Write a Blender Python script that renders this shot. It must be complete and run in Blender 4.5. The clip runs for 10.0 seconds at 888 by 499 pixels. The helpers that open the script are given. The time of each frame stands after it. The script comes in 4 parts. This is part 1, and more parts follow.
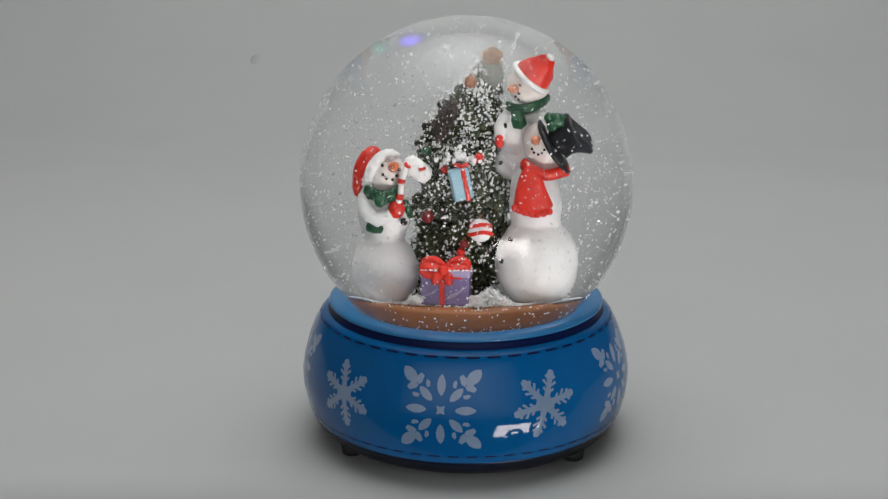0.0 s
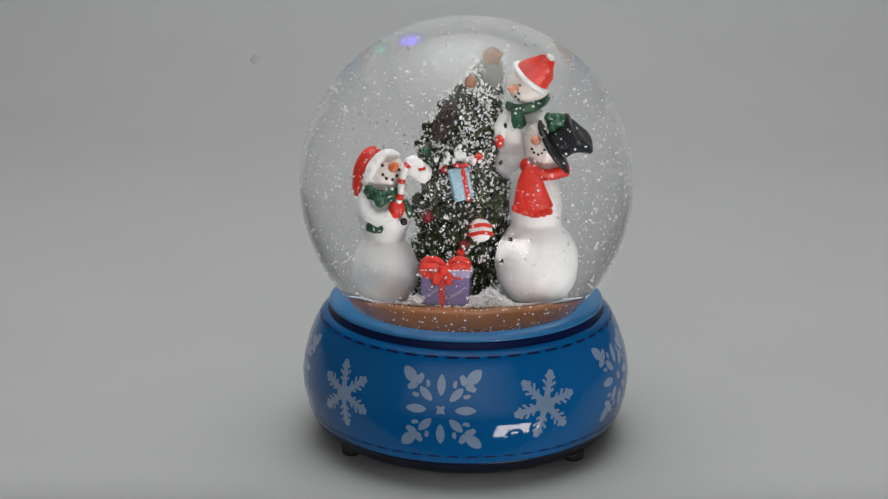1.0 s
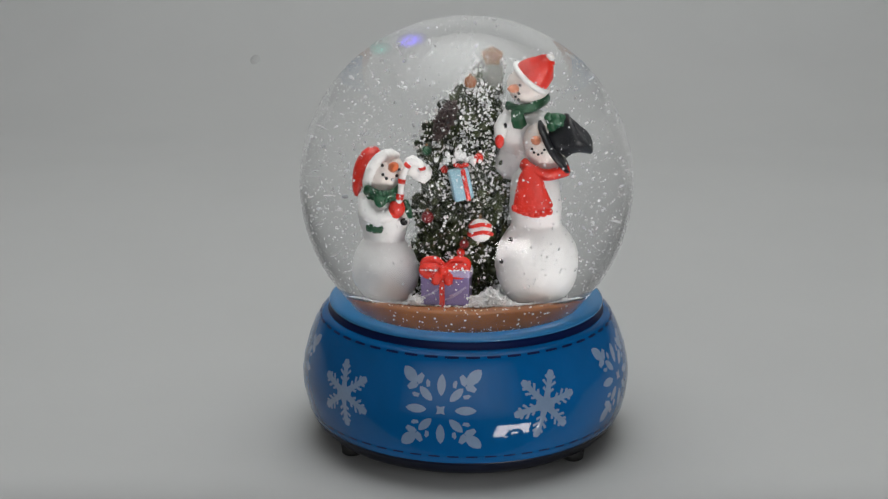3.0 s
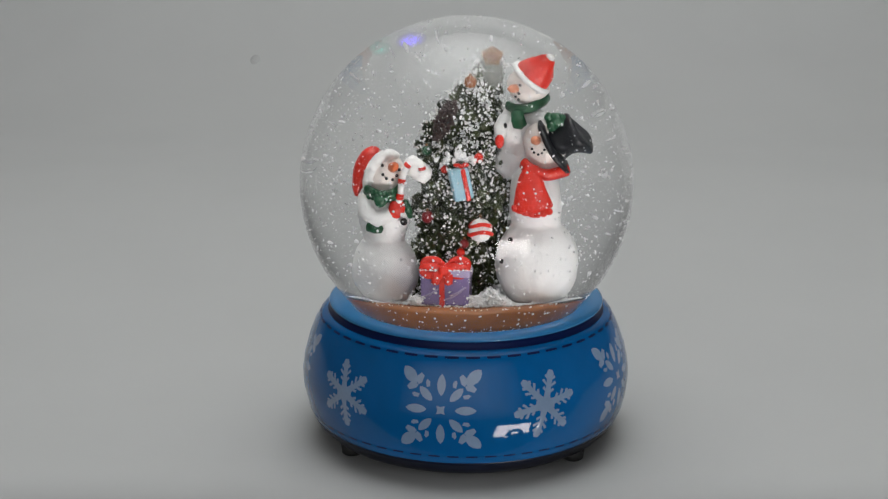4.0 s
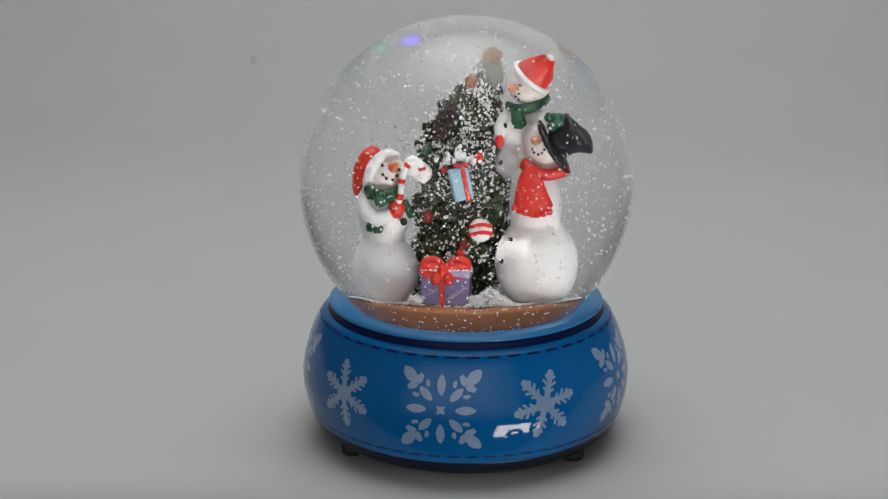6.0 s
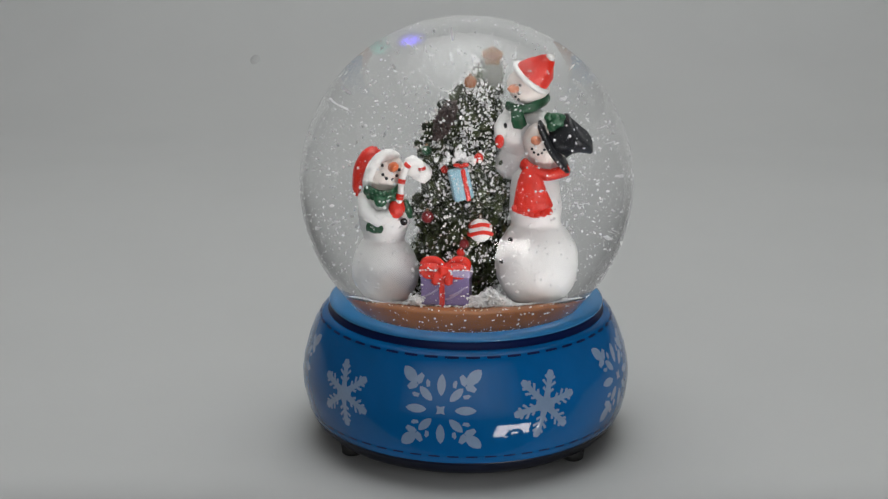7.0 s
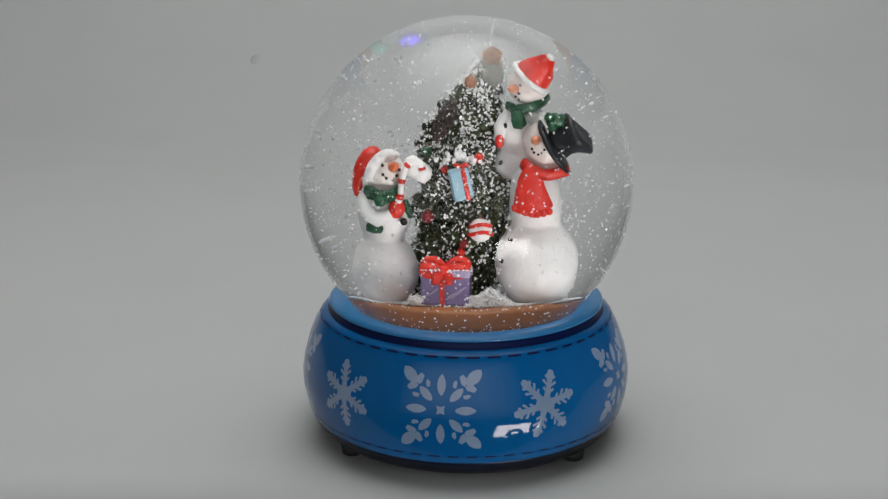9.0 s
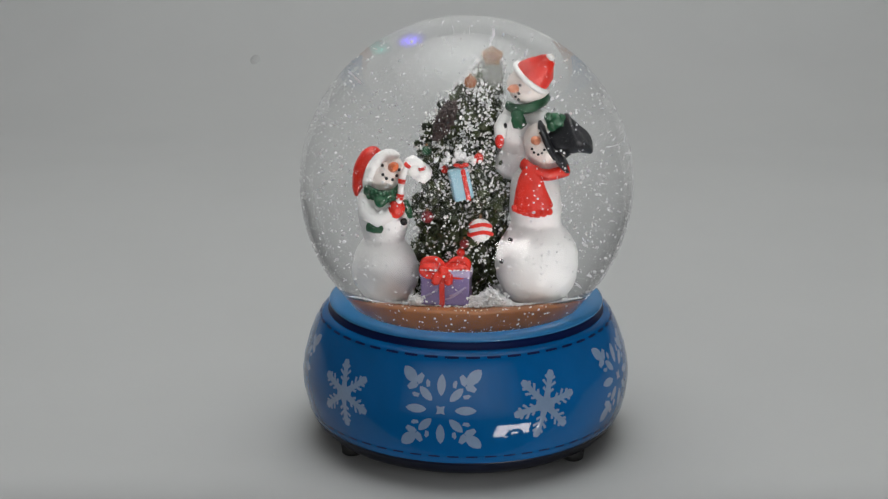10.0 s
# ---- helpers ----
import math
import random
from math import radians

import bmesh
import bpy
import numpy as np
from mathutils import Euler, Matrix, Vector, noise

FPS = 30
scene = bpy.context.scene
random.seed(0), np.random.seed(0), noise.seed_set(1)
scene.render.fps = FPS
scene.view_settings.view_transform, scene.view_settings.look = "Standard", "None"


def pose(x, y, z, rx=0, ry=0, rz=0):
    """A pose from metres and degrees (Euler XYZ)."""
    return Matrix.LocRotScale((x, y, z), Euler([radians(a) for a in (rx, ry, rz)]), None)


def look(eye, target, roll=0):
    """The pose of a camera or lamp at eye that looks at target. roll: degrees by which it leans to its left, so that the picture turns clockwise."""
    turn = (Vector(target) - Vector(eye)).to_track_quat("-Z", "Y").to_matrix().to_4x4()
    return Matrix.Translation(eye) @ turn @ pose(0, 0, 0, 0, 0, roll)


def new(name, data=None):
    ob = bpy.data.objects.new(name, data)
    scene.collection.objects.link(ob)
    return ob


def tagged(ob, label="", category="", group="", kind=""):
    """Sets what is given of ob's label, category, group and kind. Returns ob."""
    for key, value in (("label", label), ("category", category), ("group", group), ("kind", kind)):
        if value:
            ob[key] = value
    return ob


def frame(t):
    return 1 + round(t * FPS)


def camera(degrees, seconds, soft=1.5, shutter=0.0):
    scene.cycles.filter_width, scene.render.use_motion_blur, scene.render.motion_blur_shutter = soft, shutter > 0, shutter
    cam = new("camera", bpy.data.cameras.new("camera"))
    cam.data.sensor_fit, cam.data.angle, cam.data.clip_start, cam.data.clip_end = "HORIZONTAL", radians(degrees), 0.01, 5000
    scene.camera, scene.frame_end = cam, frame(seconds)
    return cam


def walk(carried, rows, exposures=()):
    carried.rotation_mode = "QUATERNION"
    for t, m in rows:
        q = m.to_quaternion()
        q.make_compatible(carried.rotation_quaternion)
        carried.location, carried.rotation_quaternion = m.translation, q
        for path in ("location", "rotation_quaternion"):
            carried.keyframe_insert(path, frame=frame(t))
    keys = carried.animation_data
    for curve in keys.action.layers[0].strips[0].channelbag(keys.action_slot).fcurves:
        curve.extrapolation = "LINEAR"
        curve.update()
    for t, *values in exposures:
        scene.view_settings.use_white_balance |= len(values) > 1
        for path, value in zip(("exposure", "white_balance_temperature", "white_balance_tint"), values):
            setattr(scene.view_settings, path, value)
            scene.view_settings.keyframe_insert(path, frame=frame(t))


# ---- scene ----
cam = camera(38, 10.0, soft=1.35)
EYE = (-0.0003, -0.37992, 0.16323)
AIM = (-0.01659, 0.58344, -0.10451)
walk(cam, [(0.0, look(EYE, AIM)), (10.0, look(EYE, AIM))])

# ---- world and lights ----
MM = 0.001
CENTRE = Vector((0, 0, 0.0784))     # middle of the water ball
BALL = 0.050                       # its radius
WATER_IOR = 1.36
scene.view_settings.exposure = 0.0

world = bpy.data.worlds.new("world")
world.use_nodes = True
scene.world = world
world.node_tree.nodes["Background"].inputs[0].default_value = (0.9, 0.95, 1.0, 1)
world.node_tree.nodes["Background"].inputs[1].default_value = 0.05


def area_lamp(name, m, sx, sy, power, colour, shape="RECTANGLE"):
    data = bpy.data.lights.new(name, "AREA")
    data.shape, data.size, data.size_y = shape, sx, sy
    data.energy, data.color = power, colour
    ob = new(name, data)
    ob.matrix_world = m
    return ob


# unseen panel added over the table, brightest in its middle to fit the backdrop
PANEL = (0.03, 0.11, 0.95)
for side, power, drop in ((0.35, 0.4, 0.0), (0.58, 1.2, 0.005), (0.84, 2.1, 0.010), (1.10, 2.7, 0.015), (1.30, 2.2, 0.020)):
    area_lamp("added_panel_light", pose(PANEL[0], PANEL[1], PANEL[2] + drop), side, side, power, (0.985, 1.0, 0.985), "DISK")
SOFTBOX = look((0.295, -0.479, -0.255), (0.01, -0.048, 0.05))
area_lamp("softbox_light", SOFTBOX, 0.235, 0.165, 2.2, (1.0, 0.98, 0.96))
# front fill from a window added behind the camera, brightest in its middle
for wide, high, power, step in ((1.0, 0.6, 0.6, 0.009), (1.5, 0.9, 1.2, 0.006), (2.0, 1.2, 1.9, 0.003), (2.4, 1.5, 2.5, 0.0)):
    area_lamp("front_fill_light", look((-0.12, -1.395 + step, 0.55), (-0.12, 0.0, 0.55)), wide, high, power, (0.99, 0.99, 1.0))


# ---- materials ----
def mat(name, colour, rough=0.5, metal=0.0, coat=0.0, vary=0.12, scale=400.0, bump=0.0, bump_scale=900.0,
        island=0.0, obrandom=0.0, ior=1.5, tint=None):
    m = bpy.data.materials.new(name)
    m.use_nodes = True
    nt = m.node_tree
    b = nt.nodes["Principled BSDF"]
    b.inputs["Roughness"].default_value = rough
    b.inputs["Metallic"].default_value = metal
    b.inputs["Coat Weight"].default_value = coat
    b.inputs["Coat Roughness"].default_value = 0.08
    b.inputs["IOR"].default_value = ior
    tc = nt.nodes.new("ShaderNodeTexCoord")
    n1 = nt.nodes.new("ShaderNodeTexNoise")
    n1.inputs["Scale"].default_value = scale
    n1.inputs["Detail"].default_value = 5
    nt.links.new(tc.outputs["Object"], n1.inputs["Vector"])
    n2 = nt.nodes.new("ShaderNodeTexNoise")
    n2.inputs["Scale"].default_value = scale * 0.12
    n2.inputs["Detail"].default_value = 2
    nt.links.new(tc.outputs["Object"], n2.inputs["Vector"])
    add = nt.nodes.new("ShaderNodeMath")
    add.operation = "ADD"
    nt.links.new(n1.outputs["Fac"], add.inputs[0])
    nt.links.new(n2.outputs["Fac"], add.inputs[1])
    half = nt.nodes.new("ShaderNodeMath")
    half.operation = "MULTIPLY"
    half.inputs[1].default_value = 0.5
    nt.links.new(add.outputs[0], half.inputs[0])
    fac = half.outputs[0]
    if island or obrandom:
        src = nt.nodes.new("ShaderNodeNewGeometry" if island else "ShaderNodeObjectInfo")
        mix = nt.nodes.new("ShaderNodeMix")
        mix.inputs[0].default_value = island or obrandom
        nt.links.new(fac, mix.inputs[2])
        nt.links.new(src.outputs["Random Per Island" if island else "Random"], mix.inputs[3])
        fac = mix.outputs[0]
    ramp = nt.nodes.new("ShaderNodeValToRGB")
    c = Vector(colour)
    lo = c * (1 - vary)
    hi = Vector(tint) if tint else c * (1 + vary)
    wide = 0.0 if (island or obrandom) else 0.25
    ramp.color_ramp.elements[0].position, ramp.color_ramp.elements[1].position = wide, 1 - wide
    ramp.color_ramp.elements[0].color = (*[min(1, v) for v in lo], 1)
    ramp.color_ramp.elements[1].color = (*[min(1, v) for v in hi], 1)
    nt.links.new(fac, ramp.inputs[0])
    nt.links.new(ramp.outputs[0], b.inputs["Base Color"])
    if bump:
        n3 = nt.nodes.new("ShaderNodeTexNoise")
        n3.inputs["Scale"].default_value = bump_scale
        n3.inputs["Detail"].default_value = 4
        nt.links.new(tc.outputs["Object"], n3.inputs["Vector"])
        bp = nt.nodes.new("ShaderNodeBump")
        bp.inputs["Strength"].default_value = bump
        bp.inputs["Distance"].default_value = 0.0005
        nt.links.new(n3.outputs["Fac"], bp.inputs["Height"])
        nt.links.new(bp.outputs["Normal"], b.inputs["Normal"])
    return m


def glass_mat(name, ior):
    m = bpy.data.materials.new(name)
    m.use_nodes = True
    b = m.node_tree.nodes["Principled BSDF"]
    b.inputs["Base Color"].default_value = (1.0, 1.0, 1.0, 1)
    b.inputs["Roughness"].default_value = 0.0
    b.inputs["Transmission Weight"].default_value = 1.0
    b.inputs["IOR"].default_value = ior
    return m


def glow_mat(name, colour, strength, reach):
    """A small lamp lens, brightest in the middle."""
    m = bpy.data.materials.new(name)
    m.use_nodes = True
    nt = m.node_tree
    b = nt.nodes["Principled BSDF"]
    b.inputs["Base Color"].default_value = (*[0.2 + 0.3 * c for c in colour], 1)
    b.inputs["Emission Color"].default_value = (*colour, 1)
    tc = nt.nodes.new("ShaderNodeTexCoord")
    mp = nt.nodes.new("ShaderNodeMapping")
    mp.inputs["Scale"].default_value = (1 / reach, 1 / reach, 0)
    gr = nt.nodes.new("ShaderNodeTexGradient")
    gr.gradient_type = "SPHERICAL"
    pw = nt.nodes.new("ShaderNodeMath")
    pw.operation = "POWER"
    pw.inputs[1].default_value = 1.6
    mu = nt.nodes.new("ShaderNodeMath")
    mu.operation = "MULTIPLY"
    mu.inputs[1].default_value = strength
    nt.links.new(tc.outputs["Object"], mp.inputs["Vector"])
    nt.links.new(mp.outputs["Vector"], gr.inputs["Vector"])
    nt.links.new(gr.outputs["Fac"], pw.inputs[0])
    nt.links.new(pw.outputs[0], mu.inputs[0])
    nt.links.new(mu.outputs[0], b.inputs["Emission Strength"])
    return m


def flake_mat(name, colour):
    """Thin white plastic that lets half of the light through."""
    m = bpy.data.materials.new(name)
    m.use_nodes = True
    nt = m.node_tree
    out = nt.nodes["Material Output"]
    b = nt.nodes["Principled BSDF"]
    b.inputs["Base Color"].default_value = (*colour, 1)
    b.inputs["Roughness"].default_value = 0.4
    tr = nt.nodes.new("ShaderNodeBsdfTranslucent")
    tr.inputs["Color"].default_value = (*colour, 1)
    mix = nt.nodes.new("ShaderNodeMixShader")
    mix.inputs[0].default_value = 0.5
    nt.links.new(b.outputs[0], mix.inputs[1])
    nt.links.new(tr.outputs[0], mix.inputs[2])
    nt.links.new(mix.outputs[0], out.inputs["Surface"])
    return m


PAPER = mat("grey_white_paper", (0.390, 0.394, 0.392), 0.75, vary=0.035, scale=14, bump=0.05, bump_scale=700)
WALLS = mat("unseen_room_wall", (0.30, 0.30, 0.30), 0.8, vary=0.04, scale=6)
BLUE = mat("blue_glaze", (0.002, 0.075, 0.225), 0.05, coat=0.0, ior=1.35, vary=0.10, scale=160, bump=0.03, bump_scale=220)
RIM_BLUE = mat("pale_blue_glaze", (0.022, 0.145, 0.33), 0.12, coat=0.0, vary=0.08, scale=200)
NAVY = mat("navy_paint", (0.002, 0.008, 0.05), 0.4, coat=0.0, ior=1.22, vary=0.2, scale=300)
NIGHT = mat("blue_black_glaze", (0.002, 0.004, 0.014), 0.3, ior=1.3, vary=0.2, scale=300)
PALE_MOTIF = mat("frosted_white_paint", (0.15, 0.215, 0.32), 0.25, coat=0.4, vary=0.16, scale=420)
BLACK = mat("black_plastic", (0.010, 0.010, 0.012), 0.35, vary=0.2)
WOOD = mat("dark_wood", (0.06, 0.035, 0.022), 0.5, vary=0.3, scale=12)
RUBBER = mat("black_rubber", (0.012, 0.012, 0.012), 0.6, vary=0.2)
WATER = glass_mat("water_filled_glass", WATER_IOR)
PLUG = mat("brown_resin", (0.26, 0.084, 0.012), 0.5, coat=0.0, vary=0.3, scale=350, bump=0.25, bump_scale=900)
SNOW = mat("white_resin", (0.85, 0.845, 0.835), 0.45, coat=0.1, vary=0.09, scale=300, bump=0.45, bump_scale=650)
BRIM = mat("rough_white_resin", (0.88, 0.87, 0.855), 0.6, vary=0.07, scale=500, bump=0.7, bump_scale=1100)
SKIN = mat("blushed_white_resin", (0.86, 0.81, 0.78), 0.4, coat=0.15, vary=0.05, scale=160, bump=0.3, bump_scale=700, tint=(0.90, 0.78, 0.72))
RED = mat("red_gloss_paint", (0.72, 0.022, 0.008), 0.34, coat=0.2, vary=0.25, scale=350, bump=0.7, bump_scale=900)
DARK_RED = mat("dark_red_paint", (0.22, 0.012, 0.015), 0.35, coat=0.3, vary=0.3, scale=350)
GREEN = mat("green_gloss_paint", (0.012, 0.085, 0.035), 0.3, coat=0.4, vary=0.35, scale=500, bump=0.6, bump_scale=900)
ORANGE = mat("orange_paint", (0.72, 0.16, 0.05), 0.4, coat=0.3, vary=0.15, scale=400)
COAL = mat("coal_black_paint", (0.010, 0.010, 0.011), 0.3, coat=0.3, vary=0.2)
FELT = mat("black_hat_paint", (0.007, 0.008, 0.011), 0.45, coat=0.08, vary=0.3, scale=300, bump=0.35, bump_scale=600)
LILAC = mat("lilac_paint", (0.20, 0.145, 0.33), 0.35, coat=0.3, vary=0.22, scale=300, bump=0.2, bump_scale=700)
PALE_LILAC = mat("pale_lilac_paint", (0.42, 0.35, 0.54), 0.4, coat=0.2, vary=0.12, scale=400)
SKY_BLUE = mat("sky_blue_paint", (0.27, 0.48, 0.58), 0.35, coat=0.3, vary=0.15, scale=300)
PEACH = mat("pale_orange_paint", (0.66, 0.25, 0.14), 0.45, coat=0.2, vary=0.15, scale=400)
DULL = mat("dull_grey_green_paint", (0.13, 0.135, 0.115), 0.5, coat=0.1, vary=0.5, scale=500, bump=0.5, bump_scale=900)
BROWN = mat("brown_paint", (0.050, 0.030, 0.028), 0.4, coat=0.25, vary=0.35, scale=350, bump=0.4, bump_scale=800)
GOLD = mat("dull_gold_paint", (0.26, 0.13, 0.055), 0.4, metal=0.15, coat=0.2, vary=0.35, scale=300, bump=0.4, bump_scale=700)
LEAF = mat("dark_green_resin", (0.006, 0.014, 0.006), 0.35, coat=0.25, vary=0.6, scale=400, island=0.75, tint=(0.060, 0.078, 0.022))
FROST = mat("frosted_snow", (0.88, 0.88, 0.88), 0.6, vary=0.18, scale=500, island=0.6)
FLAKE = flake_mat("snow_flake_white", (0.86, 0.86, 0.87))
LED_BLUE = glow_mat("violet_led_glow", (0.16, 0.10, 1.0), 14, 0.0025)
LED_GREEN = glow_mat("green_led_glow", (0.05, 0.75, 0.6), 2.0, 0.0019)
DIFFUSER = mat("white_diffuser", (0.8, 0.8, 0.8), 0.5, vary=0.03)
SPECK = mat("grey_sensor_speck", (0.345, 0.349, 0.348), 0.8, vary=0.1)


# ---- builders ----
def root_of(ob):
    while ob.parent:
        ob = ob.parent
    return ob


def thing(name, origin, label, category, group=""):
    ob = new(name)
    ob.empty_display_size = 0.005
    ob.location = origin
    return tagged(ob, label, category, group)


def part(name, bm, material, parent, label="", smooth=True):
    """Links a bmesh, given in world metres, as one mesh under a thing or a part."""
    if parent:
        bmesh.ops.translate(bm, verts=bm.verts, vec=-Vector(root_of(parent).location))
    bmesh.ops.recalc_face_normals(bm, faces=bm.faces)
    me = bpy.data.meshes.new(name)
    bm.to_mesh(me)
    bm.free()
    for f in me.polygons:
        f.use_smooth = smooth
    me.materials.append(material)
    ob = new(name, me)
    ob.parent = parent
    if label:
        ob["label"] = label
    return ob


def V(x, y, z):
    """A point given in millimetres."""
    return Vector((x * MM, y * MM, z * MM))


def ball(bm, c, r, scale=(1, 1, 1), turn=None, seg=24, rough=0.0, seed=0):
    m = Matrix.Translation(c)
    if turn:
        m = m @ Euler([radians(a) for a in turn]).to_matrix().to_4x4()
    m = m @ Matrix.Diagonal((*[r * s for s in scale], 1))
    made = bmesh.ops.create_uvsphere(bm, u_segments=seg, v_segments=max(6, seg // 2 + 2), radius=1, matrix=m)
    if rough:
        for v in made["verts"]:
            d = (v.co - c)
            n = noise.noise(d * (1.6 / r) + Vector((seed, seed * 2.3, 7.1))) + 0.35 * noise.noise(d * (5.0 / r) + Vector((seed, 3.1, 1.7)))
            v.co = c + d * (1 + rough * n)
    return made["verts"]


def lathe(bm, profile, seg=96, m=Matrix(), close=False):
    """Turns (r, z) pairs about z; r 0 at an end closes it."""
    rings = []
    for r, z in profile:
        if r < 1e-7:
            rings.append([bm.verts.new(m @ Vector((0, 0, z)))])
        else:
            rings.append([bm.verts.new(m @ Vector((r * math.sin(a), -r * math.cos(a), z)))
                          for a in (2 * math.pi * k / seg for k in range(seg))])
    if close:
        rings.append(rings[0])
    for a, b in zip(rings, rings[1:]):
        for k in range(seg):
            j = (k + 1) % seg
            if len(a) == 1 and len(b) == 1:
                continue
            if len(a) == 1:
                bm.faces.new((a[0], b[k], b[j]))
            elif len(b) == 1:
                bm.faces.new((a[k], b[0], a[j]))
            else:
                bm.faces.new((a[k], b[k], b[j], a[j]))


def spline(pts, n=8):
    """A smooth line through tuples."""
    out = []
    p = [pts[0], *pts, pts[-1]]
    for i in range(1, len(p) - 2):
        for k in range(n):
            t = k / n
            out.append(tuple(0.5 * (2 * b + (c - a) * t + (2 * a - 5 * b + 4 * c - d) * t * t + (3 * b - a - 3 * c + d) * t ** 3)
                             for a, b, c, d in zip(p[i - 1], p[i], p[i + 1], p[i + 2])))
    out.append(tuple(pts[-1]))
    return out


def tube(bm, pts, radii, seg=10, flat=1.0, flat_axis=None):
    """A round or flattened bar along a line of points, with rounded ends."""
    pts = [Vector(p) for p in pts]
    rings = []
    side = None
    for i, p in enumerate(pts):
        d = (pts[min(i + 1, len(pts) - 1)] - pts[max(i - 1, 0)]).normalized()
        ref = Vector(flat_axis) if flat_axis else (side if side else Vector((0, 1, 0.2)))
        u = ref - d * ref.dot(d)
        if u.length < 1e-6:
            u = d.orthogonal()
        u.normalize()
        side = u
        w = d.cross(u)
        r = radii[i] if isinstance(radii, (list, tuple)) else radii
        rings.append([bm.verts.new(p + (u * math.cos(a) * flat + w * math.sin(a)) * r)
                      for a in (2 * math.pi * k / seg for k in range(seg))])
    for a, b in zip(rings, rings[1:]):
        for k in range(seg):
            j = (k + 1) % seg
            bm.faces.new((a[k], a[j], b[j], b[k]))
    for ring, p, q in ((rings[0], pts[0], pts[1]), (rings[-1], pts[-1], pts[-2])):
        r = radii[0 if ring is rings[0] else -1] if isinstance(radii, (list, tuple)) else radii
        tip = bm.verts.new(p + (p - q).normalized() * r * 0.5)
        for k in range(seg):
            bm.faces.new((ring[k], ring[(k + 1) % seg], tip))


def block(bm, c, size, turn=(0, 0, 0), bevel=0.0004):
    m = Matrix.Translation(c) @ Euler([radians(a) for a in turn]).to_matrix().to_4x4() @ Matrix.Diagonal((*size, 1))
    made = bmesh.ops.create_cube(bm, size=1, matrix=m)
    edges = list({e for v in made["verts"] for e in v.link_edges})
    if bevel:
        bmesh.ops.bevel(bm, geom=edges, offset=bevel, segments=2, affect="EDGES", profile=0.6)


ICO = None


def lumps(places, material, name, parent, label=""):
    """Many small uneven lumps, (centre, radius, squash), joined into one mesh."""
    global ICO
    if ICO is None:
        b = bmesh.new()
        bmesh.ops.create_icosphere(b, subdivisions=1, radius=1)
        b.verts.ensure_lookup_table()
        ICO = ([v.co.copy() for v in b.verts], [[v.index for v in f.verts] for f in b.faces])
        b.free()
    verts, faces = [], []
    rng = random.Random(len(places))
    o = Vector(root_of(parent).location) if parent else Vector()
    for c, r, squash in places:
        q = Euler([rng.uniform(0, 6.28) for _ in range(3)]).to_matrix()
        n = len(verts)
        verts += [c - o + q @ Vector((v.x, v.y, v.z * squash)) * r * rng.uniform(0.75, 1.25) for v in ICO[0]]
        faces += [[i + n for i in f] for f in ICO[1]]
    me = bpy.data.meshes.new(name)
    me.from_pydata(verts, [], faces)
    me.materials.append(material)
    ob = new(name, me)
    ob.parent = parent
    if label:
        ob["label"] = label
    return ob


# ---- the setting: table, paper sweep, room ----
def slab(name, lo, hi, material):
    bm = bmesh.new()
    c = (Vector(lo) + Vector(hi)) / 2
    block(bm, c, Vector(hi) - Vector(lo), bevel=0)
    return tagged(part(name, bm, material, None, smooth=False), kind="structure")


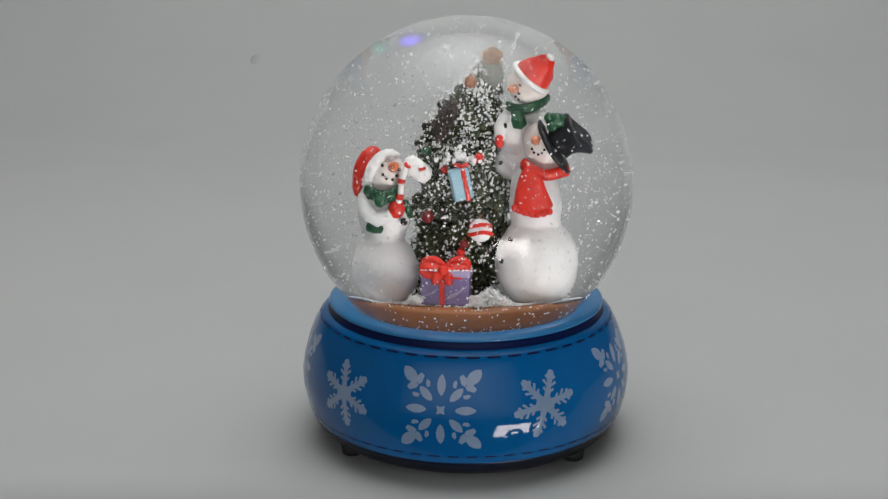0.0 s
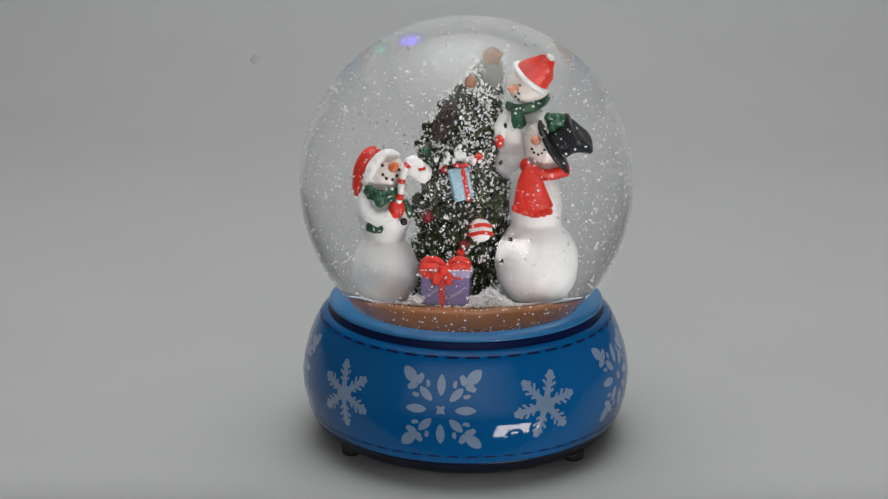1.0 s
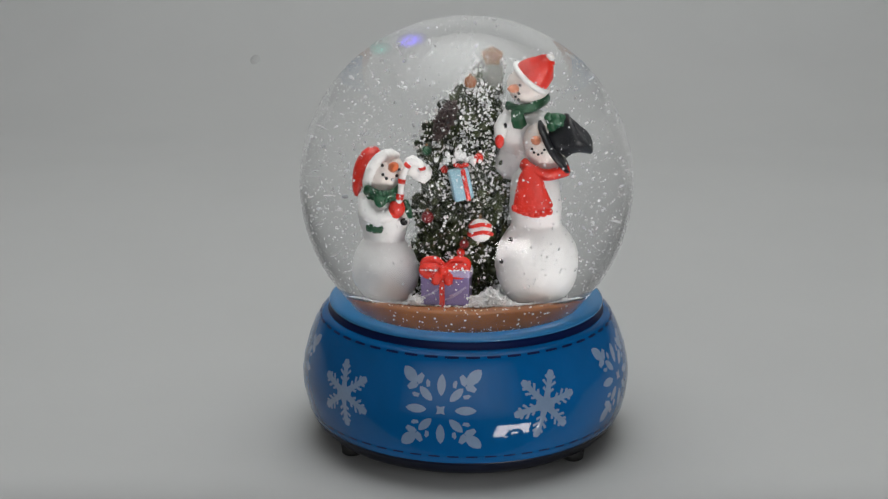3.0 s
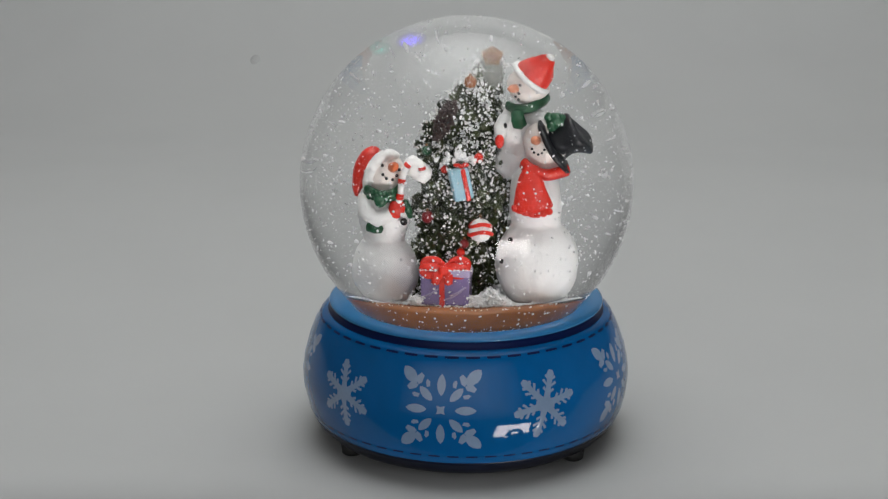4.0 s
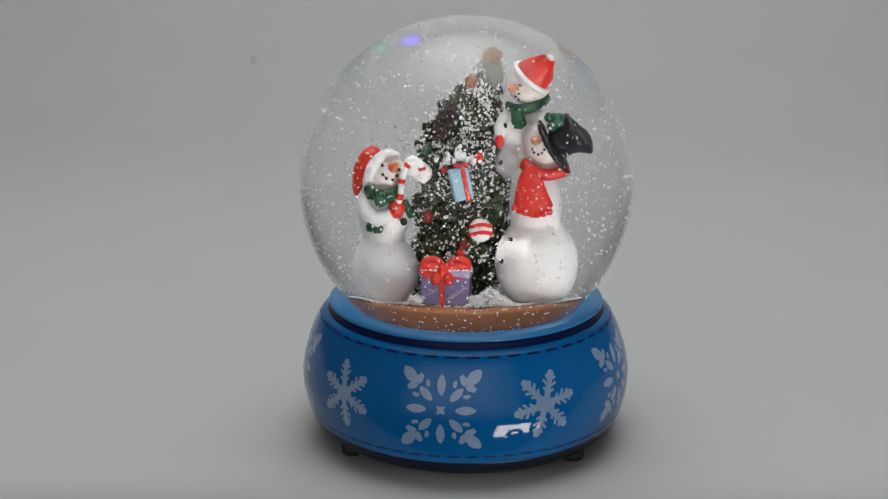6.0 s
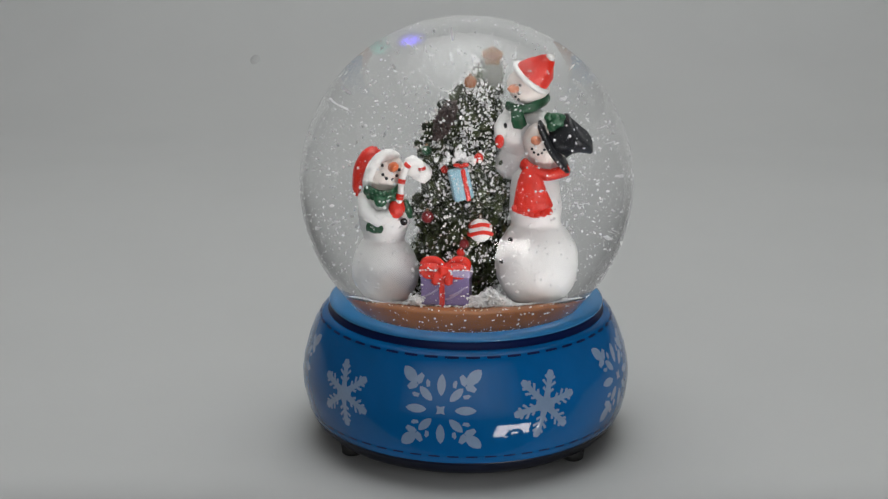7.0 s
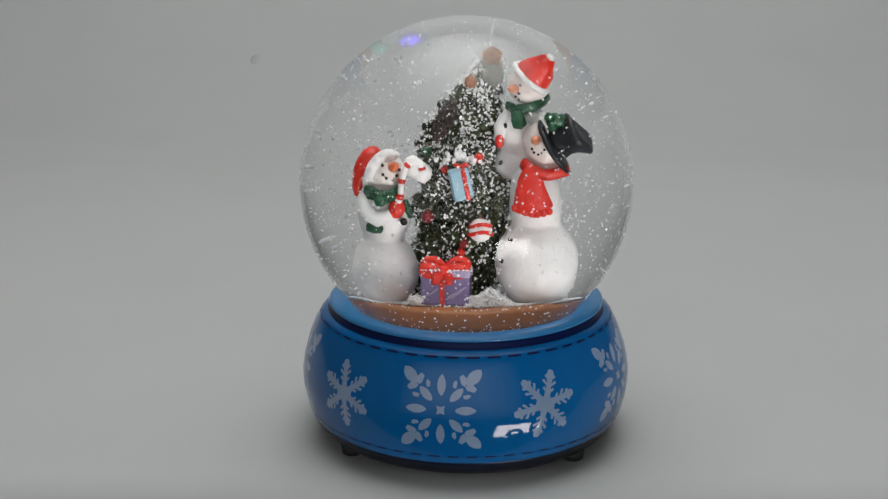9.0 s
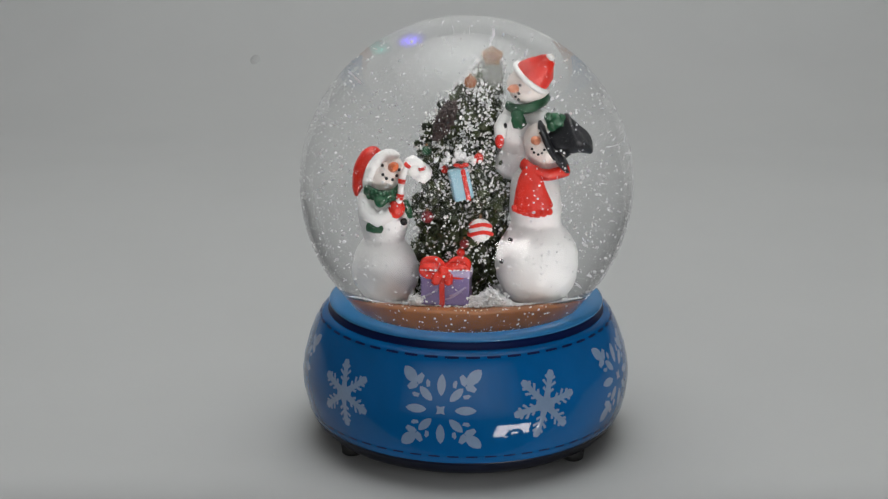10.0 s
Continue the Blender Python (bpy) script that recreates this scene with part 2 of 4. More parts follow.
def build_setting():
    bm = bmesh.new()
    line = [(y, 0.0) for y in (-0.0565, -0.03, 0.0, 0.25, 0.45)]
    line += [(0.45 + 0.4 * math.sin(a), 0.4 - 0.4 * math.cos(a)) for a in (math.pi / 2 * k / 16 for k in range(1, 17))]
    line += [(0.85, 0.6), (0.85, 0.8)]
    xs = (-1.0, -0.5, 0.0, 0.5, 1.0)
    sheets = []
    for k, (y, z) in enumerate(line):
        y0, z0 = line[max(0, k - 1)]
        y1, z1 = line[min(len(line) - 1, k + 1)]
        d = math.hypot(y1 - y0, z1 - z0)
        ny, nz = -(z1 - z0) / d, (y1 - y0) / d
        sheets.append(([bm.verts.new((x, y, z)) for x in xs], [bm.verts.new((x, y - ny * 0.001, z - nz * 0.001)) for x in xs]))
    for (a, a2), (b, b2) in zip(sheets, sheets[1:]):
        for k in range(4):
            bm.faces.new((a[k], a[k + 1], b[k + 1], b[k]))
            bm.faces.new((a2[k], b2[k], b2[k + 1], a2[k + 1]))
        bm.faces.new((a[0], b[0], b2[0], a2[0]))
        bm.faces.new((a[-1], a2[-1], b2[-1], b[-1]))
    for a, a2 in (sheets[0], sheets[-1]):
        for k in range(4):
            bm.faces.new((a[k], a2[k], a2[k + 1], a[k + 1]))
    tagged(part("backdrop", bm, PAPER, None), "plain grey-white paper sweep curving up behind the globe", "backdrop", kind="structure")
    # Unseen room, added: its size and tones set the fill light and reflections.
    slab("floor", (-1.5, -1.5, -0.80), (1.5, 1.3, -0.75), WOOD)
    slab("ceiling", (-1.5, -1.5, 1.60), (1.5, 1.3, 1.65), WALLS)
    slab("wall_north", (-1.4, 1.2, -0.75), (1.4, 1.3, 1.60), WALLS)
    slab("wall_east", (1.4, -1.5, -0.75), (1.5, 1.3, 1.60), WALLS)
    slab("wall_west", (-1.5, -1.5, -0.75), (-1.4, 1.3, 1.60), WALLS)
    bm = bmesh.new()
    for x0, x1, z0, z1 in ((-1.4, -1.34, -0.75, 1.6), (1.10, 1.4, -0.75, 1.6), (-1.34, 1.10, -0.75, -0.22), (-1.34, 1.10, 1.32, 1.6)):
        block(bm, Vector(((x0 + x1) / 2, -1.45, (z0 + z1) / 2)), (x1 - x0, 0.1, z1 - z0), bevel=0)
    tagged(part("wall_south", bm, WALLS, None, smooth=False), kind="structure")
    # Unseen window, added to give the front fill lamps an opening.
    window = tagged(new("fill_window"), "white-framed opening added behind the camera for front fill light", "window", kind="structure")
    window.location = (-0.12, -1.45, -0.22)
    for x0, x1, z0, z1 in ((-1.339, -1.321, -0.219, 1.319), (1.081, 1.099, -0.219, 1.319), (-1.321, 1.081, -0.219, -0.201), (-1.321, 1.081, 1.301, 1.319)):
        bm = bmesh.new()
        block(bm, Vector(((x0 + x1) / 2, -1.44, (z0 + z1) / 2)), (x1 - x0, 0.08, z1 - z0), bevel=0.002)
        part("fill_window_frame", bm, DIFFUSER, window, smooth=False)
    bm = bmesh.new()
    block(bm, Vector((-0.12, -1.44, 0.55)), (2.40, 0.006, 1.50), bevel=0)
    part("fill_pane", bm, DIFFUSER, window, "white sheet added behind the front fill lamps", smooth=False)
    table = thing("table", (0, 0.1, -0.75), "plain dark wooden table under the paper sweep", "table")
    bm = bmesh.new()
    block(bm, Vector((0, 0.446, -0.0195)), (2.04, 1.008, 0.036), bevel=0.003)
    part("tabletop", bm, WOOD, table, smooth=False)
    for x in (-0.95, 0.95):
        for y in (0.0, 0.88):
            bm = bmesh.new()
            block(bm, Vector((x, y, -0.393)), (0.06, 0.06, 0.714), bevel=0.003)
            part("leg", bm, WOOD, table, smooth=False)


# ---- the globe's base ----
LIP = [(30.0, 39.6), (34.9, 42.2), (35.8, 43.4), (38.0, 43.9), (40.6, 43.9), (41.8, 43.4), (42.0, 42.8), (41.6, 42.4), (40.4, 42.2)]
GROOVE = [(40.8, 42.9), (41.55, 42.45), (41.75, 41.4), (42.1, 40.6), (42.6, 40.0)]
SIDE = [(42.1, 40.35), (43.1, 40.15), (44.6, 39.1), (46.6, 35.6), (48.2, 31.4), (49.8, 26.0), (50.45, 21.5), (50.3, 17.5), (49.65, 13.5), (48.75, 10.2), (48.2, 9.0), (47.5, 8.3)]
SIDE_LINE = [(r * MM, z * MM) for r, z in spline(SIDE, 6)]


def side_at(s):
    """Radius, height and outward slope of the base's side at the arc length s, from the top."""
    for (r0, z0), (r1, z1) in zip(SIDE_LINE, SIDE_LINE[1:]):
        d = math.hypot(r1 - r0, z1 - z0)
        if s <= d or (r1, z1) == SIDE_LINE[-1]:
            f = s / d
            return r0 + (r1 - r0) * f, z0 + (z1 - z0) * f, ((z0 - z1) / d, (r1 - r0) / d)
        s -= d


def arc_of(z):
    s = 0
    for (r0, z0), (r1, z1) in zip(SIDE_LINE, SIDE_LINE[1:]):
        d = math.hypot(r1 - r0, z1 - z0)
        if z1 <= z <= z0:
            return s + d * (z0 - z) / max(1e-9, z0 - z1)
        s += d
    return s


def on_side(theta, s, lift=0.0):
    r, z, (nr, nz) = side_at(max(0, s))
    r, z = r + nr * lift, z + nz * lift
    return Vector((r * math.sin(theta), -r * math.cos(theta), z))


def patch(bm, outline, theta0, s0, lift=0.00005):
    """A thin raised patch of paint on the side: outline in metres, u round the base, v upwards."""
    n = len(outline)
    r0 = side_at(s0)[0]

    def put(u, v, h):
        r = side_at(max(0, s0 - v))[0]
        return bm.verts.new(on_side(theta0 + u / (0.5 * (r + r0)), s0 - v, h))
    cu, cv = sum(p[0] for p in outline) / n, sum(p[1] for p in outline) / n
    levels = [[put(cu + (u - cu) * k, cv + (v - cv) * k, lift) for u, v in outline] for k in (1.0, 0.6, 0.25)]
    foot = [put(u, v, -0.0001) for u, v in outline]
    edge = [bm.verts.new(v.co) for v in levels[0]]
    mid = put(cu, cv, lift)
    for k in range(n):
        j = (k + 1) % n
        bm.faces.new((foot[k], foot[j], edge[j], edge[k]))
        for a, b in zip(levels, levels[1:]):
            bm.faces.new((a[k], a[j], b[j], b[k]))
        bm.faces.new((levels[-1][k], levels[-1][j], mid))


def spun(shape, angle, size=1.0):
    c, s = math.cos(angle), math.sin(angle)
    return [((x * c - y * s) * size, (x * s + y * c) * size) for x, y in shape]


def petal(a, b, w, pts=5):
    """A pointed leaf from radius a to b along v, half width w."""
    out = [(0, a)] + [(w * math.sin(math.pi * (0.15 + 0.7 * k / (pts - 1))) ** 0.8, a + (b - a) * (0.12 + 0.76 * k / (pts - 1))) for k in range(pts)]
    out += [(0, b)] + [(-x, y) for x, y in out[:0:-1]]
    return out


def ornate_flake(theta, z, base, size):
    bm = bmesh.new()
    s0, k = arc_of(z), size
    patch(bm, [(1.15 * MM * k * (0.8 if i % 2 else 1.5) * math.sin(i * math.pi / 4 + 0.785), 1.15 * MM * k * (0.8 if i % 2 else 1.5) * math.cos(i * math.pi / 4 + 0.785)) for i in range(8)], theta, s0)
    for i in range(8):
        a = i * math.pi / 4
        if i % 2 == 0:
            shape = petal(4.0 * MM, 10.2 * MM, 1.25 * MM)
            shape = [(x * (0.75 if 7.2 * MM < y < 8.2 * MM else 1), y) for x, y in shape]
            patch(bm, spun(shape, a, k), theta, s0)
        else:
            patch(bm, spun(petal(3.6 * MM, 8.9 * MM, 1.2 * MM), a, k), theta, s0)
            patch(bm, spun(petal(10.3 * MM, 16.2 * MM, 1.75 * MM), a, k), theta, s0)
            for sx in (-1, 1):
                lobe = [(0.1, 9.5), (1.2, 9.3), (3.1, 10.3), (2.9, 11.5), (1.3, 11.6), (0.1, 11.0)]
                patch(bm, spun([(sx * x * MM, y * MM) for x, y in lobe], a, k), theta, s0, 0.00007)
            for sx in (-1, 1):
                drop = [(1.4, 7.4), (2.3, 7.0), (3.2, 7.9), (3.1, 9.0), (2.3, 8.8)]
                patch(bm, spun([(sx * x * MM, y * MM) for x, y in drop], a, k), theta, s0)
    return part("snowflake_motif", bm, PALE_MOTIF, base, "pale eight-armed snowflake painted on the blue side")


def plain_flake(theta, z, base, size, lean):
    bm = bmesh.new()
    s0, k = arc_of(z), size
    patch(bm, [(3.1 * MM * k * math.sin(i * math.pi / 3), 2.3 * MM * k * math.cos(i * math.pi / 3)) for i in range(6)], theta, s0)
    for i in range(6):
        a = i * math.pi / 3 + lean
        arm = [(1.0, 1.6), (0.7, 5.5), (1.05, 8.4), (0.6, 9.3), (-0.6, 9.3), (-1.05, 8.4), (-0.7, 5.5), (-1.0, 1.6)]
        patch(bm, spun([(x * MM, y * MM) for x, y in arm], a, k), theta, s0, 0.00006)
        for y, reach in ((2.9, 1.35), (4.5, 1.75), (6.3, 1.3)):
            for sx in (-1, 1):
                twig = [(0.2, y), (0.35, y + 0.8), (reach, y + reach * 0.8 + 0.7), (reach + 0.45, y + reach * 0.8 + 0.2), (reach, y + reach * 0.8 - 0.3)]
                patch(bm, spun([(sx * x * MM, v * MM) for x, v in twig], a, k), theta, s0, 0.00004 + 0.00001 * (sx > 0))
    return part("snowflake_motif", bm, PALE_MOTIF, base, "pale six-armed snowflake painted on the blue side")


def build_globe():
    globe = thing("snow_globe", (0, 0, 0), "water-filled glass snow globe on a blue snowflake base", "snow globe")
    bm = bmesh.new()
    inner = [(0.0, 6.0), (40.0, 6.0), (46.5, 7.4)]
    lathe(bm, [(r, z) for r, z in SIDE_LINE] + [(r * MM, z * MM) for r, z in reversed(inner)], 160)
    base = part("base", bm, BLUE, globe, "glossy cobalt blue bulging ceramic base")
    bm = bmesh.new()
    lathe(bm, [(0.0, 39.6 * MM)] + [(r * MM, z * MM) for r, z in spline(LIP, 4)], 160)
    part("rim", bm, RIM_BLUE, globe, "pale blue glazed rim round the glass")
    bm = bmesh.new()
    lathe(bm, [(r * MM, z * MM) for r, z in GROOVE], 160)
    part("groove", bm, NAVY, globe, "dark navy band under the rim")
    bm = bmesh.new()
    foot_line = [(0, 3.2), (41.5, 3.2), (43.0, 3.4), (44.6, 4.2), (46.2, 5.8), (47.6, 7.8), (48.15, 8.75), (48.0, 9.1), (46.8, 8.9)]
    lathe(bm, [(r * MM, z * MM) for r, z in foot_line], 160)
    part("bottom_band", bm, NIGHT, globe, "glossy blue-black band round the bottom")
    for a in (-57, 52.5, 128, -128):
        bm = bmesh.new()
        t = radians(a)
        m = Matrix.Translation((0.0405 * math.sin(t), -0.0405 * math.cos(t), 0))
        lathe(bm, [(0, 0), (0.0026, 0.0), (0.0032, 0.0006), (0.0034, 0.0032), (0, 0.0033)], 20, m)
        part("foot", bm, RUBBER, globe, "small round black foot")
    # painted dashes, upper and lower
    for s, n, dash, h in ((arc_of(0.0390), 48, 3.7, 0.38), (arc_of(0.0112), 58, 3.2, 0.27)):
        for k in range(n):
            bm = bmesh.new()
            w = dash * MM / 2
            shape = [(-w, -h * MM * 0.8), (0, -h * MM), (w, -h * MM * 0.8), (w * 1.06, 0), (w, h * MM * 0.8), (0, h * MM), (-w, h * MM * 0.8), (-w * 1.06, 0)]
            patch(bm, shape, 2 * math.pi * (k + 0.35) / n, s, 0.00005)
            part("stitch_dash", bm, NAVY, base)
    for a, z in ((-7.9, 25.4), (64.6, 25.4), (-79.9, 25.4), (136.1, 25.4), (-151.9, 25.4)):
        ornate_flake(radians(a), z * MM, base, 0.98)
    for a, z, lean in ((26.6, 25.4, -0.33), (-44.0, 24.9, 0.15), (100, 25.4, 0.2), (172, 25.4, 0.1), (-116, 25.4, 0.0)):
        plain_flake(radians(a), z * MM, base, 1.05, lean)
    # the ball: a full sphere of water, cut flat where it sits in the rim
    bm = bmesh.new()
    cut = math.acos(-(78.4 - 40.2) / 50.0)
    n = 72
    prof = [(BALL * math.sin(cut * k / n), CENTRE.z + BALL * math.cos(cut * k / n)) for k in range(n + 1)]
    lathe(bm, prof + [(0, 0.0402)], 160)
    glass = part("glass_ball", bm, WATER, globe, "clear glass ball filled with water")
    for f in glass.data.polygons:
        if abs(f.normal.z) > 0.999 and f.center.z < 0.05:
            f.use_smooth = False
    glass.visible_shadow = False
    # brown resin floor inside
    bm = bmesh.new()
    lathe(bm, [(0, 42.6 * MM), (26.0 * MM, 42.6 * MM), (27.8 * MM, 43.2 * MM), (28.0 * MM, 45.6 * MM), (28.2 * MM, 49.8 * MM), (27.6 * MM, 50.8 * MM), (24 * MM, 51.6 * MM), (12 * MM, 52.0 * MM), (0, 52.0 * MM)], 96)
    for v in bm.verts:
        v.co += Vector((0, 0, 0.0004 * noise.noise(v.co * 180)))
    part("inner_floor", bm, PLUG, globe, "brown resin floor inside the glass")
    bm = bmesh.new()
    lathe(bm, [(0, 40.8 * MM), (24 * MM, 40.8 * MM), (24 * MM, 42.6 * MM), (0, 42.6 * MM)], 64)
    part("inner_collar", bm, RIM_BLUE, globe, "pale blue collar under the brown floor")
    return globe


# ---- figures ----
def dot(bm, c, r):
    ball(bm, c, r, seg=10)


def torso(bm, outline, foot, top, seed):
    """An uneven turned body of (radius, height) pairs that leans from foot to top."""
    first = len(bm.verts)
    lathe(bm, [(max(0.0, r) * MM, z * MM) for r, z in spline(outline, 4)], 44)
    bm.verts.ensure_lookup_table()
    z0, z1 = outline[0][1] * MM, outline[-1][1] * MM
    for v in bm.verts[first:]:
        f = (v.co.z - z0) / (z1 - z0)
        n = noise.noise(v.co * 170 + Vector((seed, 0, 3))) + 0.4 * noise.noise(v.co * 520 + Vector((0, seed, 1)))
        v.co.x *= 1 + 0.05 * n
        v.co.y *= 0.94 * (1 + 0.05 * n)
        v.co += Vector((foot[0] + (top[0] - foot[0]) * f, foot[1] + (top[1] - foot[1]) * f, 0)) * MM


def left_snowman():
    t = thing("snowman_figurine", V(-18, -5, 52), "small white resin snowman in a red cap holding a candy cane", "figurine", "snowmen in the globe")
    bm = bmesh.new()
    torso(bm, [(0, 51.7), (4.6, 52.5), (7.2, 56.0), (7.7, 59.2), (7.0, 63.0), (5.4, 65.9), (4.8, 67.0), (5.8, 71.0), (5.6, 75.0), (4.2, 78.4), (0, 79.4)], (-18.0, -4.5), (-18.9, -5.5), 2)
    tube(bm, [V(-23.0, -7.0, 77), V(-23.2, -9.5, 73.6), V(-20.6, -11, 72.2), V(-17.6, -11.4, 73.6)], [2.0 * MM, 2.3 * MM, 2.0 * MM, 1.6 * MM], 14)
    part("body", bm, SNOW, t)
    bm = bmesh.new()
    ball(bm, V(-18.9, -7.0, 82.6), 4.7 * MM, (1.02, 0.95, 1.0), seg=36, rough=0.03, seed=3)
    head = part("head", bm, SKIN, t, "white head with a blushed smiling face")
    bm = bmesh.new()
    tube(bm, [V(-17.2, -11.2, 84.6), V(-16.9, -12.6, 85.2), V(-16.7, -13.8, 85.6)], [1.25 * MM, 1.1 * MM, 0.6 * MM], 12)
    part("nose", bm, ORANGE, head, "orange carrot nose")
    for x, z, y in ((-19.7, 85.1, -11.1), (-15.6, 83.9, -10.4)):
        bm = bmesh.new()
        dot(bm, V(x, y, z), 0.42 * MM)
        part("eye", bm, COAL, head)
    for x, z, y in ((-19.6, 83.0, -11.7), (-18.7, 82.1, -11.75), (-17.2, 81.7, -11.4), (-16.2, 82.6, -10.9)):
        bm = bmesh.new()
        dot(bm, V(x, y, z), 0.40 * MM)
        part("coal_dot", bm, COAL, head)
    # cap
    bm = bmesh.new()
    tube(bm, [V(*p) for p in spline([(-19.4, -5.4, 86.2), (-22.0, -5.6, 85.4), (-24.0, -5.9, 82.6), (-25.1, -6.2, 79.0), (-25.3, -6.4, 76.8)], 5)],
         [v * MM for v in (0.8, 1.6, 2.2, 2.5, 2.6, 2.6, 2.6, 2.5, 2.4, 2.3, 2.2, 2.0, 1.8, 1.6, 1.4, 1.3, 1.1, 0.9, 0.7, 0.55, 0.4)], 18)
    hat = part("cap", bm, RED, t, "drooping red cap")
    bm = bmesh.new()
    tube(bm, [V(*p) for p in spline([(-15.6, -7.0, 86.4), (-17.8, -9.0, 87.3), (-20.4, -9.8, 86.4), (-22.2, -9.8, 83.8), (-22.8, -8.6, 80.9), (-22.4, -6.0, 79.0)], 6)], [(0.5 + 0.9 * min(1, k / 7)) * MM for k in range(31)], 12)
    part("cap_brim", bm, BRIM, hat, "fluffy white brim")
    # scarf
    bm = bmesh.new()
    tube(bm, [V(*p) for p in spline([(-23.2, -8.8, 78.8), (-21.4, -11.2, 78.2), (-18.9, -12.0, 78.0), (-16.2, -11.0, 78.6), (-15.0, -8.6, 79.4)], 5)], 1.35 * MM, 12, 0.7)
    tube(bm, [V(-19.8, -12.2, 78.0), V(-20.2, -12.6, 76.6), V(-20.3, -12.4, 75.6)], [1.9 * MM, 1.6 * MM, 0.9 * MM], 12, 0.5, (0, 1, 0))
    tube(bm, [V(-22.9, -9.8, 70.2), V(-21.3, -10.9, 69.9), V(-19.7, -11.2, 70.0)], [1.1 * MM, 1.2 * MM, 1.1 * MM], 12, 0.6, (0, 1, 0))
    tube(bm, [V(-14.2, -10.8, 76.6), V(-13.4, -10.6, 74.4), V(-12.8, -10.2, 72.6)], [0.8 * MM, 0.9 * MM, 0.6 * MM], 10)
    for k in range(16):
        f = k / 15
        ball(bm, V(-22.8 + 7.4 * f, -11.2 - 1.6 * math.sin(math.pi * f), 78.3 - 0.5 * math.sin(math.pi * f) + (0.9 if k % 2 else -0.7)), 0.65 * MM, seg=10, rough=0.3, seed=k)
    part("scarf", bm, GREEN, t, "green knitted scarf")
    bm = bmesh.new()
    ball(bm, V(-16.2, -11.8, 75.0), 2.1 * MM, (0.95, 0.8, 1.1), seg=20, rough=0.1, seed=4)
    part("mitten", bm, RED, t, "red mitten")
    bm = bmesh.new()
    ball(bm, V(-14.4, -10.6, 71.6), 0.85 * MM, (1, 0.7, 1.05), seg=14)
    part("button", bm, COAL, t, "black button")
    # candy cane: white rod with raised red bands
    path = spline([(-15.9, -12.4, 75.8), (-15.3, -12.2, 79.0), (-15.0, -12.0, 82.0), (-14.0, -12.0, 85.0), (-12.4, -12.0, 86.2), (-10.7, -12.0, 85.4), (-10.2, -12.0, 83.8)], 6)
    bm = bmesh.new()
    tube(bm, [V(*p) for p in path], 0.78 * MM, 12)
    cane = part("candy_cane", bm, BRIM, t, "white and red striped candy cane")
    for k in (3, 10, 18, 32):
        bm = bmesh.new()
        tube(bm, [V(*p) for p in path[k:k + 3]], 0.90 * MM, 12)
        part("stripe", bm, RED, cane)
    # white puffs behind the cane, standing in for a hazy pale patch
    bm = bmesh.new()
    for c, r in (((-12.0, -5.5, 83.4), 2.4), ((-10.2, -5.0, 82.0), 2.3)):
        ball(bm, V(*c), r * MM, seg=20, rough=0.25, seed=r)
    part("haze_puffs", bm, BRIM, t, "white puffs standing in for a hazy pale patch by the cane")


